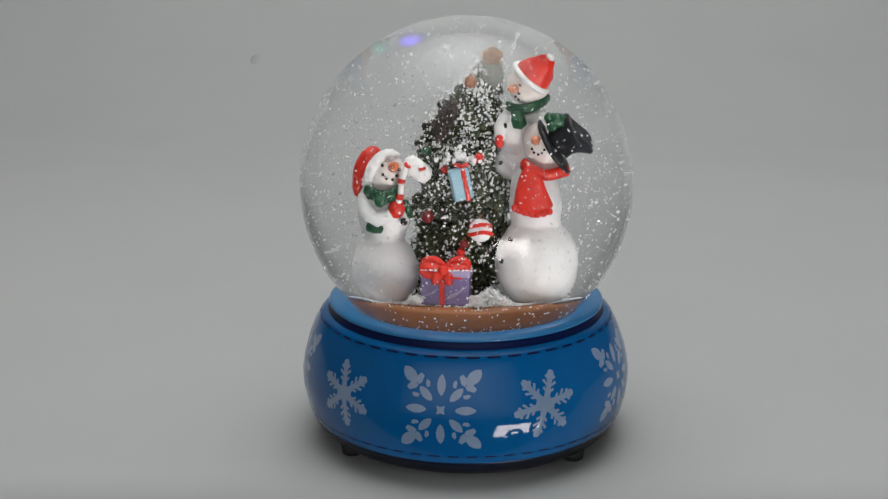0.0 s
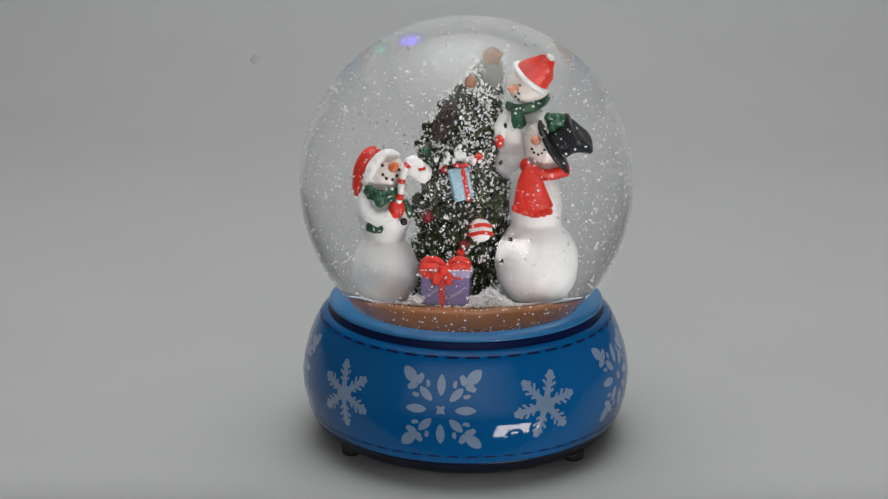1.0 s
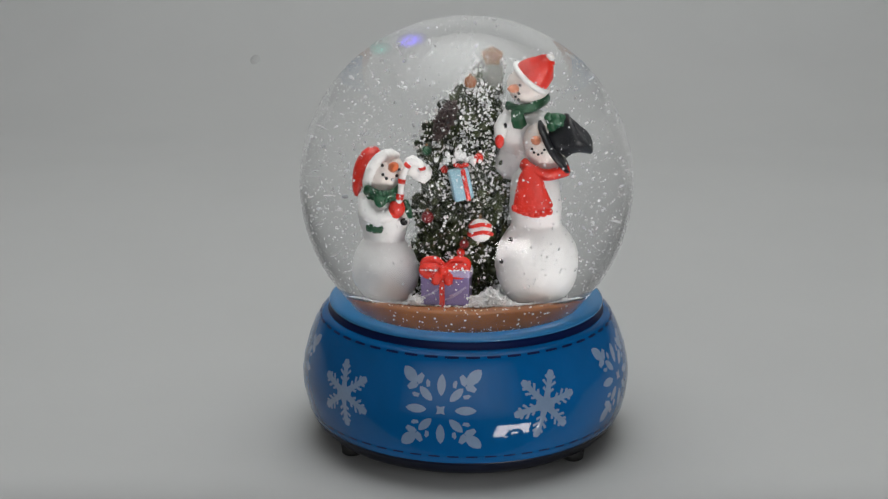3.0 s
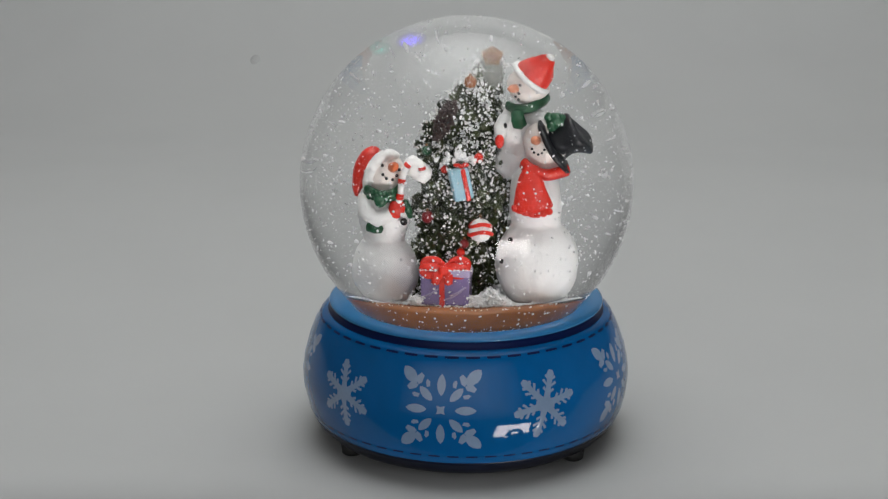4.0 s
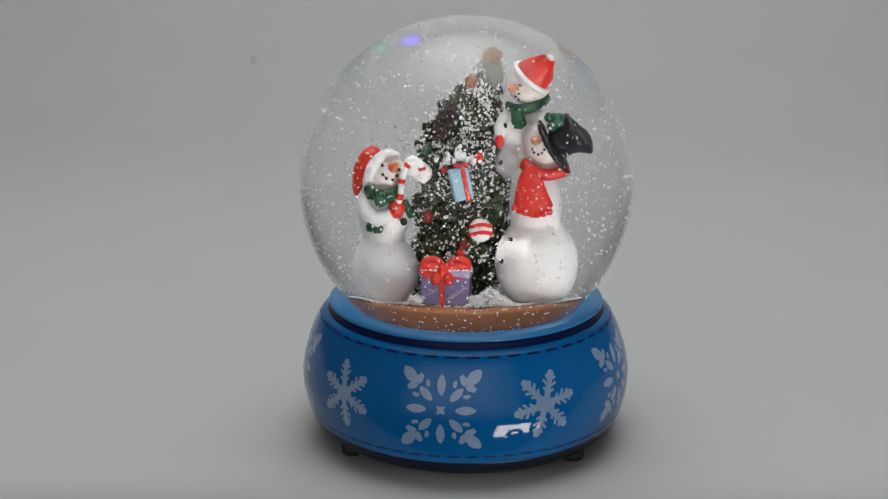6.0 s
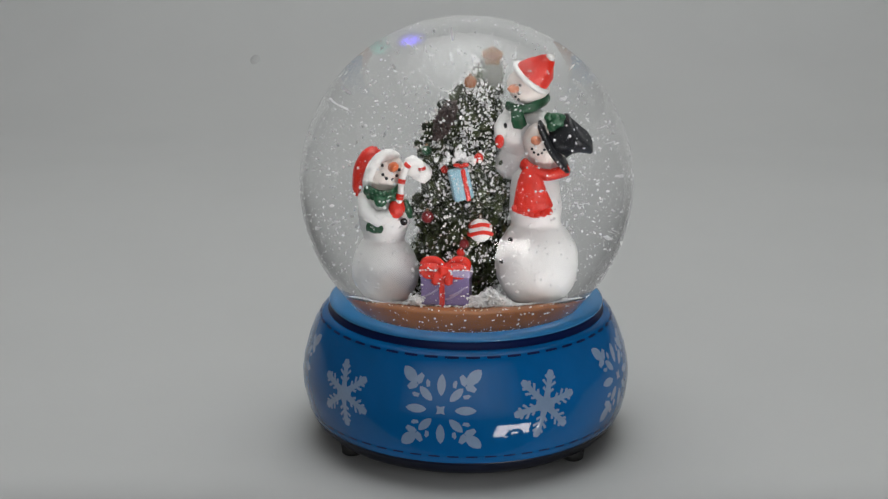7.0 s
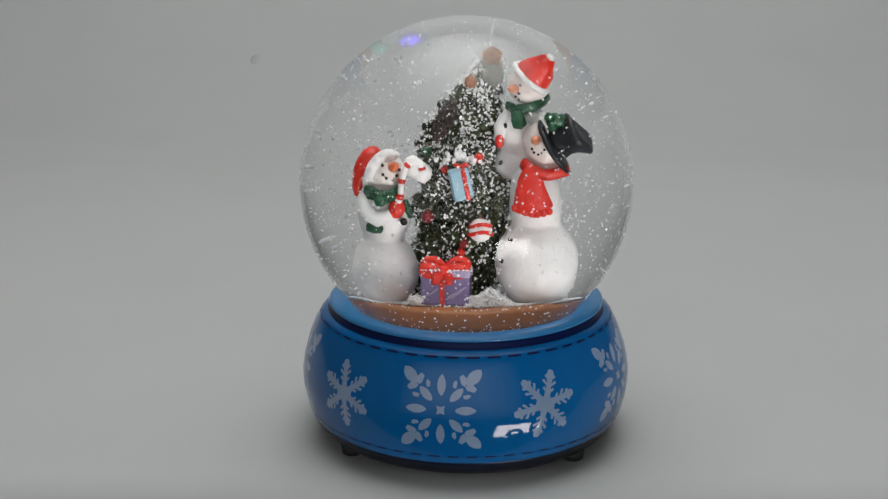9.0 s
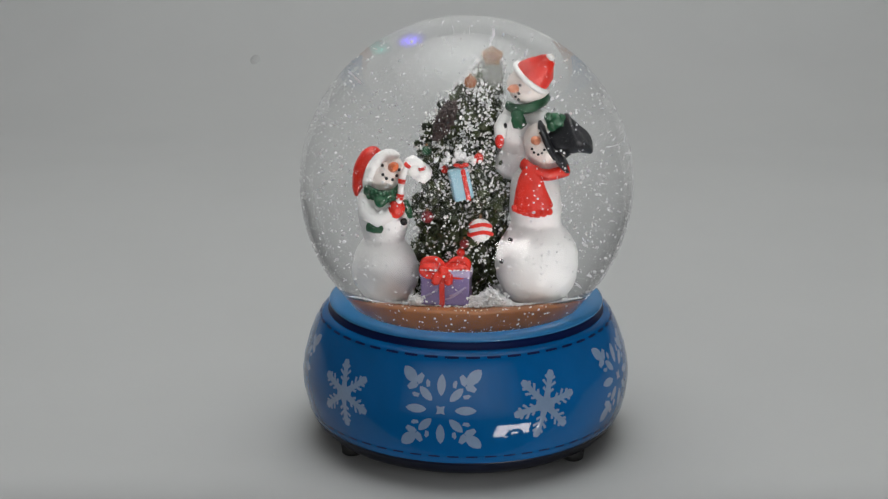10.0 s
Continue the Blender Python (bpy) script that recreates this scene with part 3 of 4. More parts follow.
def right_snowmen():
    # lower one with the black hat
    t = thing("snowman_figurine", V(16.5, -5, 52), "large white resin snowman in a black top hat and red scarf", "figurine", "snowmen in the globe")
    bm = bmesh.new()
    torso(bm, [(0, 51.6), (5.6, 52.6), (8.7, 56.6), (9.4, 61.0), (8.6, 65.6), (6.6, 68.9), (5.6, 70.6), (5.9, 74.6), (5.3, 80.5), (3.6, 83.4), (0, 84.4)], (16.2, -5.0), (15.4, -4.6), 5)
    part("body", bm, SNOW, t)
    bm = bmesh.new()
    ball(bm, V(17.9, -6.5, 88.6), 5.3 * MM, (0.88, 0.95, 1.12), turn=(0, -24, 0), seg=36, rough=0.03, seed=7)
    head = part("head", bm, SKIN, t, "white head with a blushed smiling face")
    bm = bmesh.new()
    tube(bm, [V(16.4, -11.0, 91.2), V(16.1, -12.4, 91.6), V(15.8, -13.6, 92.0)], [1.15 * MM, 1.05 * MM, 0.6 * MM], 12)
    part("nose", bm, PEACH, head, "orange carrot nose")
    for x, y, z in ((17.4, -10.7, 93.0), (18.9, -11.5, 90.9)):
        bm = bmesh.new()
        dot(bm, V(x, y, z), 0.42 * MM)
        part("eye", bm, COAL, head)
    for x, y, z in ((15.3, -10.9, 89.1), (15.8, -11.2, 88.3), (16.8, -11.5, 87.9), (17.7, -11.6, 88.3), (18.3, -11.6, 89.1)):
        bm = bmesh.new()
        dot(bm, V(x, y, z), 0.32 * MM)
        part("coal_dot", bm, COAL, head)
    # top hat, tipped over to the side
    axis = Vector((0.88, 0.04, 0.47)).normalized()
    m = Matrix.Translation(V(20.5, -7.4, 88.8)) @ axis.to_track_quat("Z", "Y").to_matrix().to_4x4()
    bm = bmesh.new()
    lathe(bm, [(0, 0.4 * MM), (4.3 * MM, 0.4 * MM), (4.1 * MM, 2.0 * MM), (4.3 * MM, 3.6 * MM), (4.8 * MM, 5.4 * MM), (5.4 * MM, 6.8 * MM), (5.1 * MM, 7.6 * MM), (3.6 * MM, 7.5 * MM), (0, 7.0 * MM)], 40, m)
    for v in bm.verts:
        v.co += Vector((-0.47, 0, 0.88)) * 0.0003 + Vector((0.5, 0.5, 0.8)) * 0.0022 * noise.noise(v.co * 150) + axis * (0.22 * max(0.0, (v.co - m.translation).dot(axis) / (7.5 * MM)) * (v.co - m.translation).dot(Vector((0.47, 0, -0.88))))
    hat = part("top_hat", bm, FELT, t, "tilted black top hat")
    bm = bmesh.new()
    lathe(bm, [(0, -0.5 * MM), (5.4 * MM, -0.7 * MM), (6.6 * MM, -0.9 * MM), (7.2 * MM, -0.5 * MM), (7.1 * MM, 0.2 * MM), (5.6 * MM, 0.5 * MM), (0, 0.7 * MM)], 48, m)
    for v in bm.verts:
        v.co += Vector((0.88, 0, 0.47)) * 0.0007 * noise.noise(v.co * 150)
    part("hat_brim", bm, FELT, hat, "wide black brim")
    # scarf
    bm = bmesh.new()
    tube(bm, [V(*p) for p in spline([(13.2, -10.0, 85.4), (15.0, -11.8, 84.4), (18.4, -12.2, 83.2), (21.4, -11.0, 83.4), (23.6, -9.4, 83.8)], 5)], 1.5 * MM, 12, 0.7)
    tube(bm, [V(*p) for p in spline([(15.0, -12.4, 85.0), (15.0, -12.6, 82.0), (15.1, -12.4, 79.0), (15.4, -12.2, 76.4), (15.6, -12.0, 74.8)], 4)],
         [v * MM for v in (1.6, 1.9, 2.3, 2.7, 3.0, 3.2, 3.4, 3.6, 3.8, 4.0, 4.2, 4.4, 4.6, 4.7, 4.8, 4.7, 4.2)], 16, 0.32, (0, 1, 0))
    for x, z, r in ((11.3, 75.4, 0.9), (12.5, 74.7, 0.85), (13.8, 74.2, 0.9), (15.2, 73.9, 0.85), (16.6, 73.8, 0.9), (18.0, 74.0, 0.9), (19.3, 74.5, 1.0)):
        ball(bm, V(x, -12.6, z), r * MM, (1, 0.6, 0.9), seg=14, rough=0.2, seed=x)
    part("scarf", bm, RED, t, "long red scarf")
    bm = bmesh.new()
    ball(bm, V(10.2, -12.2, 67.8), 0.6 * MM, seg=12)
    part("button", bm, COAL, t, "black button")
    bm = bmesh.new()
    ball(bm, V(8.2, -10.0, 62.4), 0.6 * MM, seg=12)
    part("button", bm, COAL, t, "black button")

    # upper one in the red cap
    u = thing("snowman_figurine", V(11.0, 0, 84.0), "small white resin snowman in a red cap riding on another", "figurine", "snowmen in the globe")
    bm = bmesh.new()
    ball(bm, V(11.6, -1.5, 90.4), 5.6 * MM, (0.85, 0.9, 1.25), seg=36, rough=0.06, seed=8)
    ball(bm, V(10.6, -2.5, 84.0), 4.2 * MM, (1.0, 0.9, 1.0), seg=28, rough=0.08, seed=9)
    tube(bm, [V(13.5, -3.0, 94.8), V(17.2, -5.0, 95.0), V(19.6, -7.0, 95.2)], [2.0 * MM, 1.9 * MM, 1.6 * MM], 14)
    tube(bm, [V(9.0, -3.6, 94.4), V(7.8, -5.5, 92.4), V(7.8, -6.8, 91.0)], [1.8 * MM, 1.7 * MM, 1.4 * MM], 14)
    part("body", bm, SNOW, u)
    bm = bmesh.new()
    ball(bm, V(14.1, -2.6, 102.0), 4.7 * MM, (1.06, 0.95, 0.92), turn=(0, 20, 0), seg=36, rough=0.03, seed=10)
    head = part("head", bm, SKIN, u, "white head with a blushed face")
    bm = bmesh.new()
    tube(bm, [V(11.4, -6.2, 102.6), V(10.6, -7.4, 102.9), V(10.0, -8.4, 103.1)], [1.1 * MM, 0.95 * MM, 0.5 * MM], 12)
    part("nose", bm, PEACH, head, "orange carrot nose")
    for x, y, z in ((12.6, -6.9, 103.7), (12.2, -6.9, 101.5), (11.4, -6.5, 100.6), (12.1, -6.6, 99.9)):
        bm = bmesh.new()
        dot(bm, V(x, y, z), 0.34 * MM)
        part("coal_dot", bm, COAL, head)
    axis = Vector((0.65, 0.0, 0.76)).normalized()
    m = Matrix.Translation(V(15.1, -3.0, 104.4)) @ axis.to_track_quat("Z", "Y").to_matrix().to_4x4()
    bm = bmesh.new()
    lathe(bm, [(0, -0.2 * MM), (4.5 * MM, 0), (4.35 * MM, 1.6 * MM), (3.7 * MM, 3.4 * MM), (3.0 * MM, 5.2 * MM), (2.4 * MM, 6.8 * MM), (1.5 * MM, 8.0 * MM), (0, 8.4 * MM)], 36, m)
    for v in bm.verts:
        v.co += Vector((1, 0.6, -0.7)) * 0.0005 * noise.noise(v.co * 330)
    cap = part("cap", bm, RED, u, "pointed red cap")
    bm = bmesh.new()
    ring = [m @ (Vector((math.cos(a), math.sin(a), 0)) * 4.7 * MM) for a in (2 * math.pi * k / 28 for k in range(29))]
    tube(bm, ring, 0.8 * MM, 10)
    part("cap_brim", bm, BRIM, cap, "white brim")
    bm = bmesh.new()
    ball(bm, m @ Vector((0, 0, 8.6 * MM)), 1.2 * MM, seg=18, rough=0.2, seed=11)
    part("pompom", bm, BRIM, cap, "white bobble")
    bm = bmesh.new()
    tube(bm, [V(*p) for p in spline([(9.6, -3.6, 97.4), (11.6, -6.0, 97.4), (14.8, -6.2, 97.8), (17.4, -4.6, 98.8), (18.4, -2.0, 99.2)], 5)], 1.3 * MM, 12, 0.75)
    tube(bm, [V(*p) for p in spline([(11.7, -6.8, 97.0), (11.9, -7.4, 95.4), (12.4, -7.4, 93.6)], 5)], [1.5 * MM] * 5 + [1.7 * MM] * 6, 12, 0.45, (0, 1, 0))
    part("scarf", bm, GREEN, u, "green scarf")
    bm = bmesh.new()
    ball(bm, V(21.0, -8.4, 95.4), 2.1 * MM, (1.15, 0.9, 1.0), seg=20, rough=0.15, seed=12)
    for x, y, z in ((19.4, -9.0, 96.4), (22.6, -8.6, 96.2), (23.0, -8.8, 94.4), (20.2, -10.0, 94.4)):
        ball(bm, V(x, y, z), 1.15 * MM, seg=14, rough=0.2, seed=x)
    part("mitten", bm, GREEN, u, "green mitten on the hat brim")
    bm = bmesh.new()
    ball(bm, V(7.6, -7.6, 90.0), 1.35 * MM, (0.8, 0.9, 1.2), seg=20, rough=0.1, seed=13)
    part("mitten", bm, RED, u, "red mitten")
    bm = bmesh.new()
    ball(bm, V(8.9, -6.4, 93.4), 0.55 * MM, (0.8, 0.8, 1.3), seg=12)
    part("button", bm, COAL, u, "black button")


# ---- the tree ----
TREE = [(52.5, -2.2, 8.0), (58.0, -2.0, 9.4), (68.0, -0.8, 9.6), (77.0, 0.2, 9.9), (86.0, -0.2, 9.1), (92.0, 0.2, 7.3), (97.0, 1.4, 5.6), (100.0, 3.0, 4.2), (103.0, 4.8, 2.6), (107.0, 5.8, 1.6)]


def tree_at(z):
    zs = [p[0] for p in TREE]
    return float(np.interp(z, zs, [p[1] for p in TREE])), float(np.interp(z, zs, [p[2] for p in TREE]))


def build_tree():
    t = thing("christmas_tree", V(-2, 2, 52), "dark green resin christmas tree dusted with snow", "tree")
    bm = bmesh.new()
    tube(bm, [V(tree_at(z)[0], 2.0, z) for z in range(52, 107, 5)], [v * MM for v in np.linspace(6.5, 1.0, 11)], 16)
    part("trunk", bm, LEAF, t)
    rng = random.Random(11)
    leaves, frost = [], []
    for k in range(2200):
        z = rng.uniform(53, 106.5)
        c, r = tree_at(z)
        if rng.random() > (r + 2) / 12:
            continue
        a = rng.uniform(0, 2 * math.pi)
        wave = 1.0 + 0.10 * math.sin(z * 0.75 + a) + 0.07 * math.sin(5 * a + z * 0.4)
        d = r * wave * rng.uniform(0.74, 1.06)
        p = V(c + d * math.sin(a), 2.0 - d * math.cos(a), z)
        leaves.append((p, rng.uniform(0.6, 1.5) * MM, rng.uniform(0.5, 0.9)))
        if rng.random() < (0.28 if z < 78 else 0.48 if z < 86 else 0.82):
            q = V(c + (d + 0.7) * math.sin(a), 2.0 - (d + 0.7) * math.cos(a), z + rng.uniform(0.2, 0.9))
            for _ in range(rng.randint(4, 10)):
                frost.append((q + V(rng.gauss(0, 0.85), rng.gauss(0, 0.45), rng.gauss(0, 0.55)), rng.uniform(0.14, 0.44) * MM, 0.55))
    lumps(leaves, LEAF, "crown", t, "clumped dark green branches")
    lumps(frost, FROST, "frosting", t, "white snow on the branch tips")
    # gold star at the top
    star = thing("tree_topper", V(5.8, 0.5, 105), "dull gold star on the tree's tip", "ornament")
    bm = bmesh.new()
    out = []
    for k in range(10):
        a = math.pi * k / 5
        r = 2.6 if k % 2 == 0 else (2.1, 1.8, 2.2, 1.9, 2.0)[k // 2]
        out.append((5.9 + r * math.sin(a), 108.3 + r * math.cos(a)))
    front = [bm.verts.new(V(x, -0.6, z)) for x, z in out]
    back = [bm.verts.new(V(x, 1.6, z)) for x, z in out]
    f, b = bm.verts.new(V(5.9, -1.8, 108.3)), bm.verts.new(V(5.9, 2.6, 108.3))
    for k in range(10):
        j = (k + 1) % 10
        bm.faces.new((front[k], front[j], f))
        bm.faces.new((back[j], back[k], b))
        bm.faces.new((front[k], back[k], back[j], front[j]))
    part("star", bm, GOLD, star, smooth=False)
    bm = bmesh.new()
    tube(bm, [V(5.6, 0.5, 101.5), V(5.8, 0.5, 104.0), V(5.9, 0.5, 106.4)], [2.6 * MM, 2.7 * MM, 2.3 * MM], 14)
    part("star_foot", bm, DULL, star, "grey-green socket")


def bauble(c, r, material, label, cat="ornament"):
    t = thing("bauble", V(*c), label, cat, "ornaments on the tree")
    bm = bmesh.new()
    ball(bm, V(*c), r * MM, seg=20)
    part("ball", bm, material, t)
    bm = bmesh.new()
    tube(bm, [V(c[0], c[1] + 0.2, c[2] + r * 0.9), V(c[0], c[1] + 0.3, c[2] + r * 1.3)], 0.35 * MM, 8)
    part("cap", bm, GOLD, t)
    return t


def ornaments():
    # striped bauble
    c = V(3.3, -11.0, 69.8)
    t = bauble((3.3, -11.0, 69.8), 2.75, BRIM, "white bauble with red stripes hanging on the tree")
    for dz in (1.3, -0.5):
        bm = bmesh.new()
        rr = math.sqrt(2.75 ** 2 - dz ** 2)
        tube(bm, [c + V((rr - 0.1) * math.sin(a), -(rr - 0.1) * math.cos(a), dz + 0.45 * math.sin(2 * a + 1.2)) for a in (2 * math.pi * k / 32 for k in range(33))], 0.5 * MM, 8)
        part("stripe", bm, RED, t)
    bauble((2.8, -8.6, 86.3), 1.1, RED, "small red bauble on the tree")
    bauble((-5.0, -8.0, 83.4), 0.9, RED, "small red bauble on the tree")
    # The next two balls stand in for red loops of a bow.
    bauble((-0.4, -9.0, 66.3), 1.1, DARK_RED, "small dark red ball standing in for a bow loop low on the tree")
    bauble((-1.2, -9.2, 64.3), 1.0, RED, "small red ball standing in for a bow loop low on the tree")
    bauble((0.8, -3.0, 103.0), 1.5, PLUG, "small brown bauble near the tip")
    bauble((-8.8, -6.5, 72.0), 1.4, DARK_RED, "dark red bauble on the tree")
    bauble((-9.0, -3.0, 86.6), 1.1, GREEN, "small green bauble on the tree")
    # pine cone
    s = thing("pine_cone", V(-5, -6, 91), "dark brown pine cone hanging on the tree", "ornament", "ornaments on the tree")
    rng = random.Random(3)
    scales = []
    for k in range(90):
        f = k / 89
        a = k * 2.4
        r = 1.75 * math.sin(math.pi * (0.12 + 0.8 * f)) + 0.2
        scales.append((V(-3.4 - 3.4 * f + r * math.sin(a), -6.2 - 1.2 * f - r * math.cos(a), 99.0 - 8.6 * f), rng.uniform(0.5, 0.85) * MM, 0.6))
    lumps(scales, BROWN, "cone_scales", s)
    # small blue parcel
    g = thing("gift_box", V(-1.4, -11, 77), "small sky blue parcel with a red ribbon on the tree", "gift box", "ornaments on the tree")
    bm = bmesh.new()
    block(bm, V(-1.3, -10.6, 80.6), (4.6 * MM, 3.0 * MM, 7.4 * MM), (0, -12, 12), 0.5 * MM)
    part("box", bm, SKY_BLUE, g, smooth=False)
    bm = bmesh.new()
    block(bm, V(-0.4, -10.6, 80.6), (1.1 * MM, 3.4 * MM, 7.7 * MM), (0, -12, 12), 0.3 * MM)
    part("ribbon", bm, RED, g)
    bm = bmesh.new()
    for dx, dz in ((-1.0, 0.3), (1.0, 0.4), (0, 0)):
        ball(bm, V(-1.2 + dx, -11.0, 84.8 + dz), 0.7 * MM, (1.2, 0.7, 0.7), seg=14)
    part("bow", bm, RED, g)
    # heap of frost over the parcel
    rng = random.Random(5)
    h = thing("snow_heap", V(-1.5, -9, 84), "small heap of white snow on a branch", "snow")
    lumps([(V(-1.6 + rng.gauss(0, 2.2), -9.6 + rng.gauss(0, 0.7), 86.4 + rng.gauss(0, 1.0)), rng.uniform(0.35, 0.75) * MM, 0.7) for _ in range(60)], FROST, "clump", h)


def big_gift():
    g = thing("gift_box", V(-4.7, -16, 52), "lilac gift box with a red bow at the tree's foot", "gift box")
    turn = (0, 0, -4)
    bm = bmesh.new()
    block(bm, V(-4.7, -15.5, 56.2), (11.6 * MM, 8.5 * MM, 8.0 * MM), turn, 0.5 * MM)
    part("box", bm, LILAC, g, smooth=False)
    # No separate lid: an added paler block makes the box lighter at the top.
    bm = bmesh.new()
    block(bm, V(-4.7, -15.5, 60.2), (12.2 * MM, 9.1 * MM, 1.8 * MM), turn, 0.5 * MM)
    part("top_band", bm, PALE_LILAC, g, "paler lilac band along the top", smooth=False)
    bm = bmesh.new()
    block(bm, V(-5.4, -15.5, 56.4), (1.3 * MM, 9.5 * MM, 9.4 * MM), turn, 0.25 * MM)
    part("ribbon", bm, RED, g, smooth=False)
    for x, z in ((-8.3, 55.2), (-1.9, 55.6), (-3.0, 54.6)):
        bm = bmesh.new()
        tube(bm, [V(x - 1.9, -19.85 - 0.07 * x, z - 0.9), V(x, -19.95 - 0.07 * x, z), V(x + 1.9, -20.05 - 0.07 * x, z + 1.4)], 0.32 * MM, 8)
        part("painted_streak", bm, PALE_LILAC, g)
    bm = bmesh.new()
    for sx in (-1, 1):
        tube(bm, [V(*p) for p in spline([(-4.8, -18.5, 61.2), (-4.8 + 2.4 * sx, -18.8, 63.4), (-4.8 + 4.8 * sx, -18.6, 63.0), (-4.8 + 4.2 * sx, -18.8, 61.2), (-4.8, -19.0, 61.0)], 5)], 1.15 * MM, 10, 0.38)
        tube(bm, [V(-4.8 + 0.4 * sx, -19.4, 61.0), V(-4.8 + 1.4 * sx - 0.8, -20.4, 59.6), V(-4.8 + 1.6 * sx - 1.0, -20.6, 57.9)], [1.0 * MM, 1.2 * MM, 1.0 * MM], 10, 0.45, (0, 1, 0))
    ball(bm, V(-5.4, -19.8, 61.0), 1.35 * MM, (1, 0.8, 1.0), seg=16, rough=0.2)
    for sx in (-1, 1):
        tube(bm, [V(*p) for p in spline([(-5.2, -19.2, 61.0), (-5.2 + 2.6 * sx, -19.8, 62.0), (-5.2 + 5.0 * sx, -19.6, 61.6), (-5.2 + 4.0 * sx, -19.8, 60.0), (-5.2, -19.6, 60.4)], 5)], 1.05 * MM, 10, 0.35)
    part("bow", bm, RED, g, "glossy red bow")
    rng = random.Random(8)
    dusting = []
    for k in range(110):
        x, y = rng.uniform(-10.9, 1.5), rng.choice((rng.uniform(-20.2, -19.6), rng.uniform(-20, -11)))
        dusting.append((V(x, y, 61.2), rng.uniform(0.15, 0.38) * MM, 0.6))
    lumps(dusting, FROST, "snow_dusting", g, "white snow on the top band")
    g.location.y += 2.2 * MM


def ground_snow():
    rng = random.Random(21)
    places = []
    for k in range(1300):
        a, d = rng.uniform(0, 2 * math.pi), 27.0 * math.sqrt(rng.random())
        x, y = d * math.sin(a), -d * math.cos(a)
        if y < -19 and rng.random() < 0.45:
            continue
        places.append((V(x, y, 52.15 if d < 24 else 51.3), rng.uniform(0.16, 0.4) * MM, 0.6))
    for k in range(2200):
        x, y = rng.gauss(5.6, 2.8), rng.gauss(-12.5, 2.8)
        places.append((V(x, y, 52.0 + rng.random() * max(0, 4.4 - abs(x - 5.6) * 0.75)), rng.uniform(0.18, 0.42) * MM, 0.7))
    for k in range(420):
        x = rng.choice((-12.2, 2.3)) + rng.gauss(0, 0.9)
        places.append((V(x, rng.gauss(-18, 2), 52.1 + rng.random() * 2.6), rng.uniform(0.18, 0.42) * MM, 0.7))
    for k in range(80):
        a, d = rng.gauss(0.2, 0.7), 28.45
        places.append((V(d * math.sin(a), -d * math.cos(a), 43.6 + 6.4 * rng.random() ** 1.6), rng.uniform(0.14, 0.42) * MM, 0.6))
    # Low ridge added to hide the LEDs from the camera's direct view.
    for k in range(500):
        x = rng.uniform(3.0, 19.0)
        places.append((V(x, 15.5 + rng.gauss(0, 0.8), 52.0 + rng.random() * 2.6), rng.uniform(0.3, 0.6) * MM, 0.7))
    h = lumps(places, FROST, "settled_snow", None)
    tagged(h, "white snow grains settled on the brown floor", "snow", kind="stuff")


def snow_bed():
    """A thin uneven sheet of packed snow over the back half of the floor."""
    bm = bmesh.new()
    rows = []
    for i in range(15):
        d = 26.8 * i / 14
        ring = []
        for k in range(49):
            a = -2.1 + 4.2 * k / 48
            p = V(d * math.sin(a), d * math.cos(a), 0)
            edge = min(1.0, (26.8 - d) / 2.0, k / 4, (48 - k) / 4)
            ring.append(bm.verts.new((p.x, p.y, (51.7 + edge * (0.75 + 0.35 * noise.noise(p * 260))) * MM)))
        rows.append(ring)
    for a, b in zip(rows[1:], rows[2:]):
        for k in range(48):
            bm.faces.new((a[k], a[k + 1], b[k + 1], b[k]))
    for v in rows[0]:
        bm.verts.remove(v)
    tagged(part("snow_bed", bm, FROST, None), "white packed snow on the floor behind the tree", "snow", kind="stuff")


def leds():
    for x, y, m, lab, r in ((8.0, 22.0, LED_BLUE, "violet", 2.4), (13.0, 22.6, LED_GREEN, "green", 1.8)):
        t = thing("led", V(x, y, 51), "small glowing " + lab + " lamp set in the floor of the globe", "lamp")
        bm = bmesh.new()
        ball(bm, V(x, y, 52.6), r * MM, (1, 1, 0.12), seg=24)
        part("lens", bm, m, t)


def added_panel():
    # Unseen fixture, added only to carry the overhead lamps.
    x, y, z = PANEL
    t = thing("added_panel", (x, y, 1.6), "flat white panel added out of view to hold the overhead lamps", "lamp")
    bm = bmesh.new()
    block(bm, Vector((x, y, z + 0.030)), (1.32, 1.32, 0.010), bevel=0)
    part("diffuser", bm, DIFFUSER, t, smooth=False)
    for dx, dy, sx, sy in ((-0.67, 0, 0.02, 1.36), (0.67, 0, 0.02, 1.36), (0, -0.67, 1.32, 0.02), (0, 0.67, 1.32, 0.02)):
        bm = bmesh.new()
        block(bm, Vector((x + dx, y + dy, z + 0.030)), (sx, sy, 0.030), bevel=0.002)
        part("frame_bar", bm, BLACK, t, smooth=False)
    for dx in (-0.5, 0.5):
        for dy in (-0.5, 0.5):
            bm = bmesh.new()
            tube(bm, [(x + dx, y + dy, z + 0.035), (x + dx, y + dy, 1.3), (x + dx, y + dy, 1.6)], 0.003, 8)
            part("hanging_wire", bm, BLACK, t)


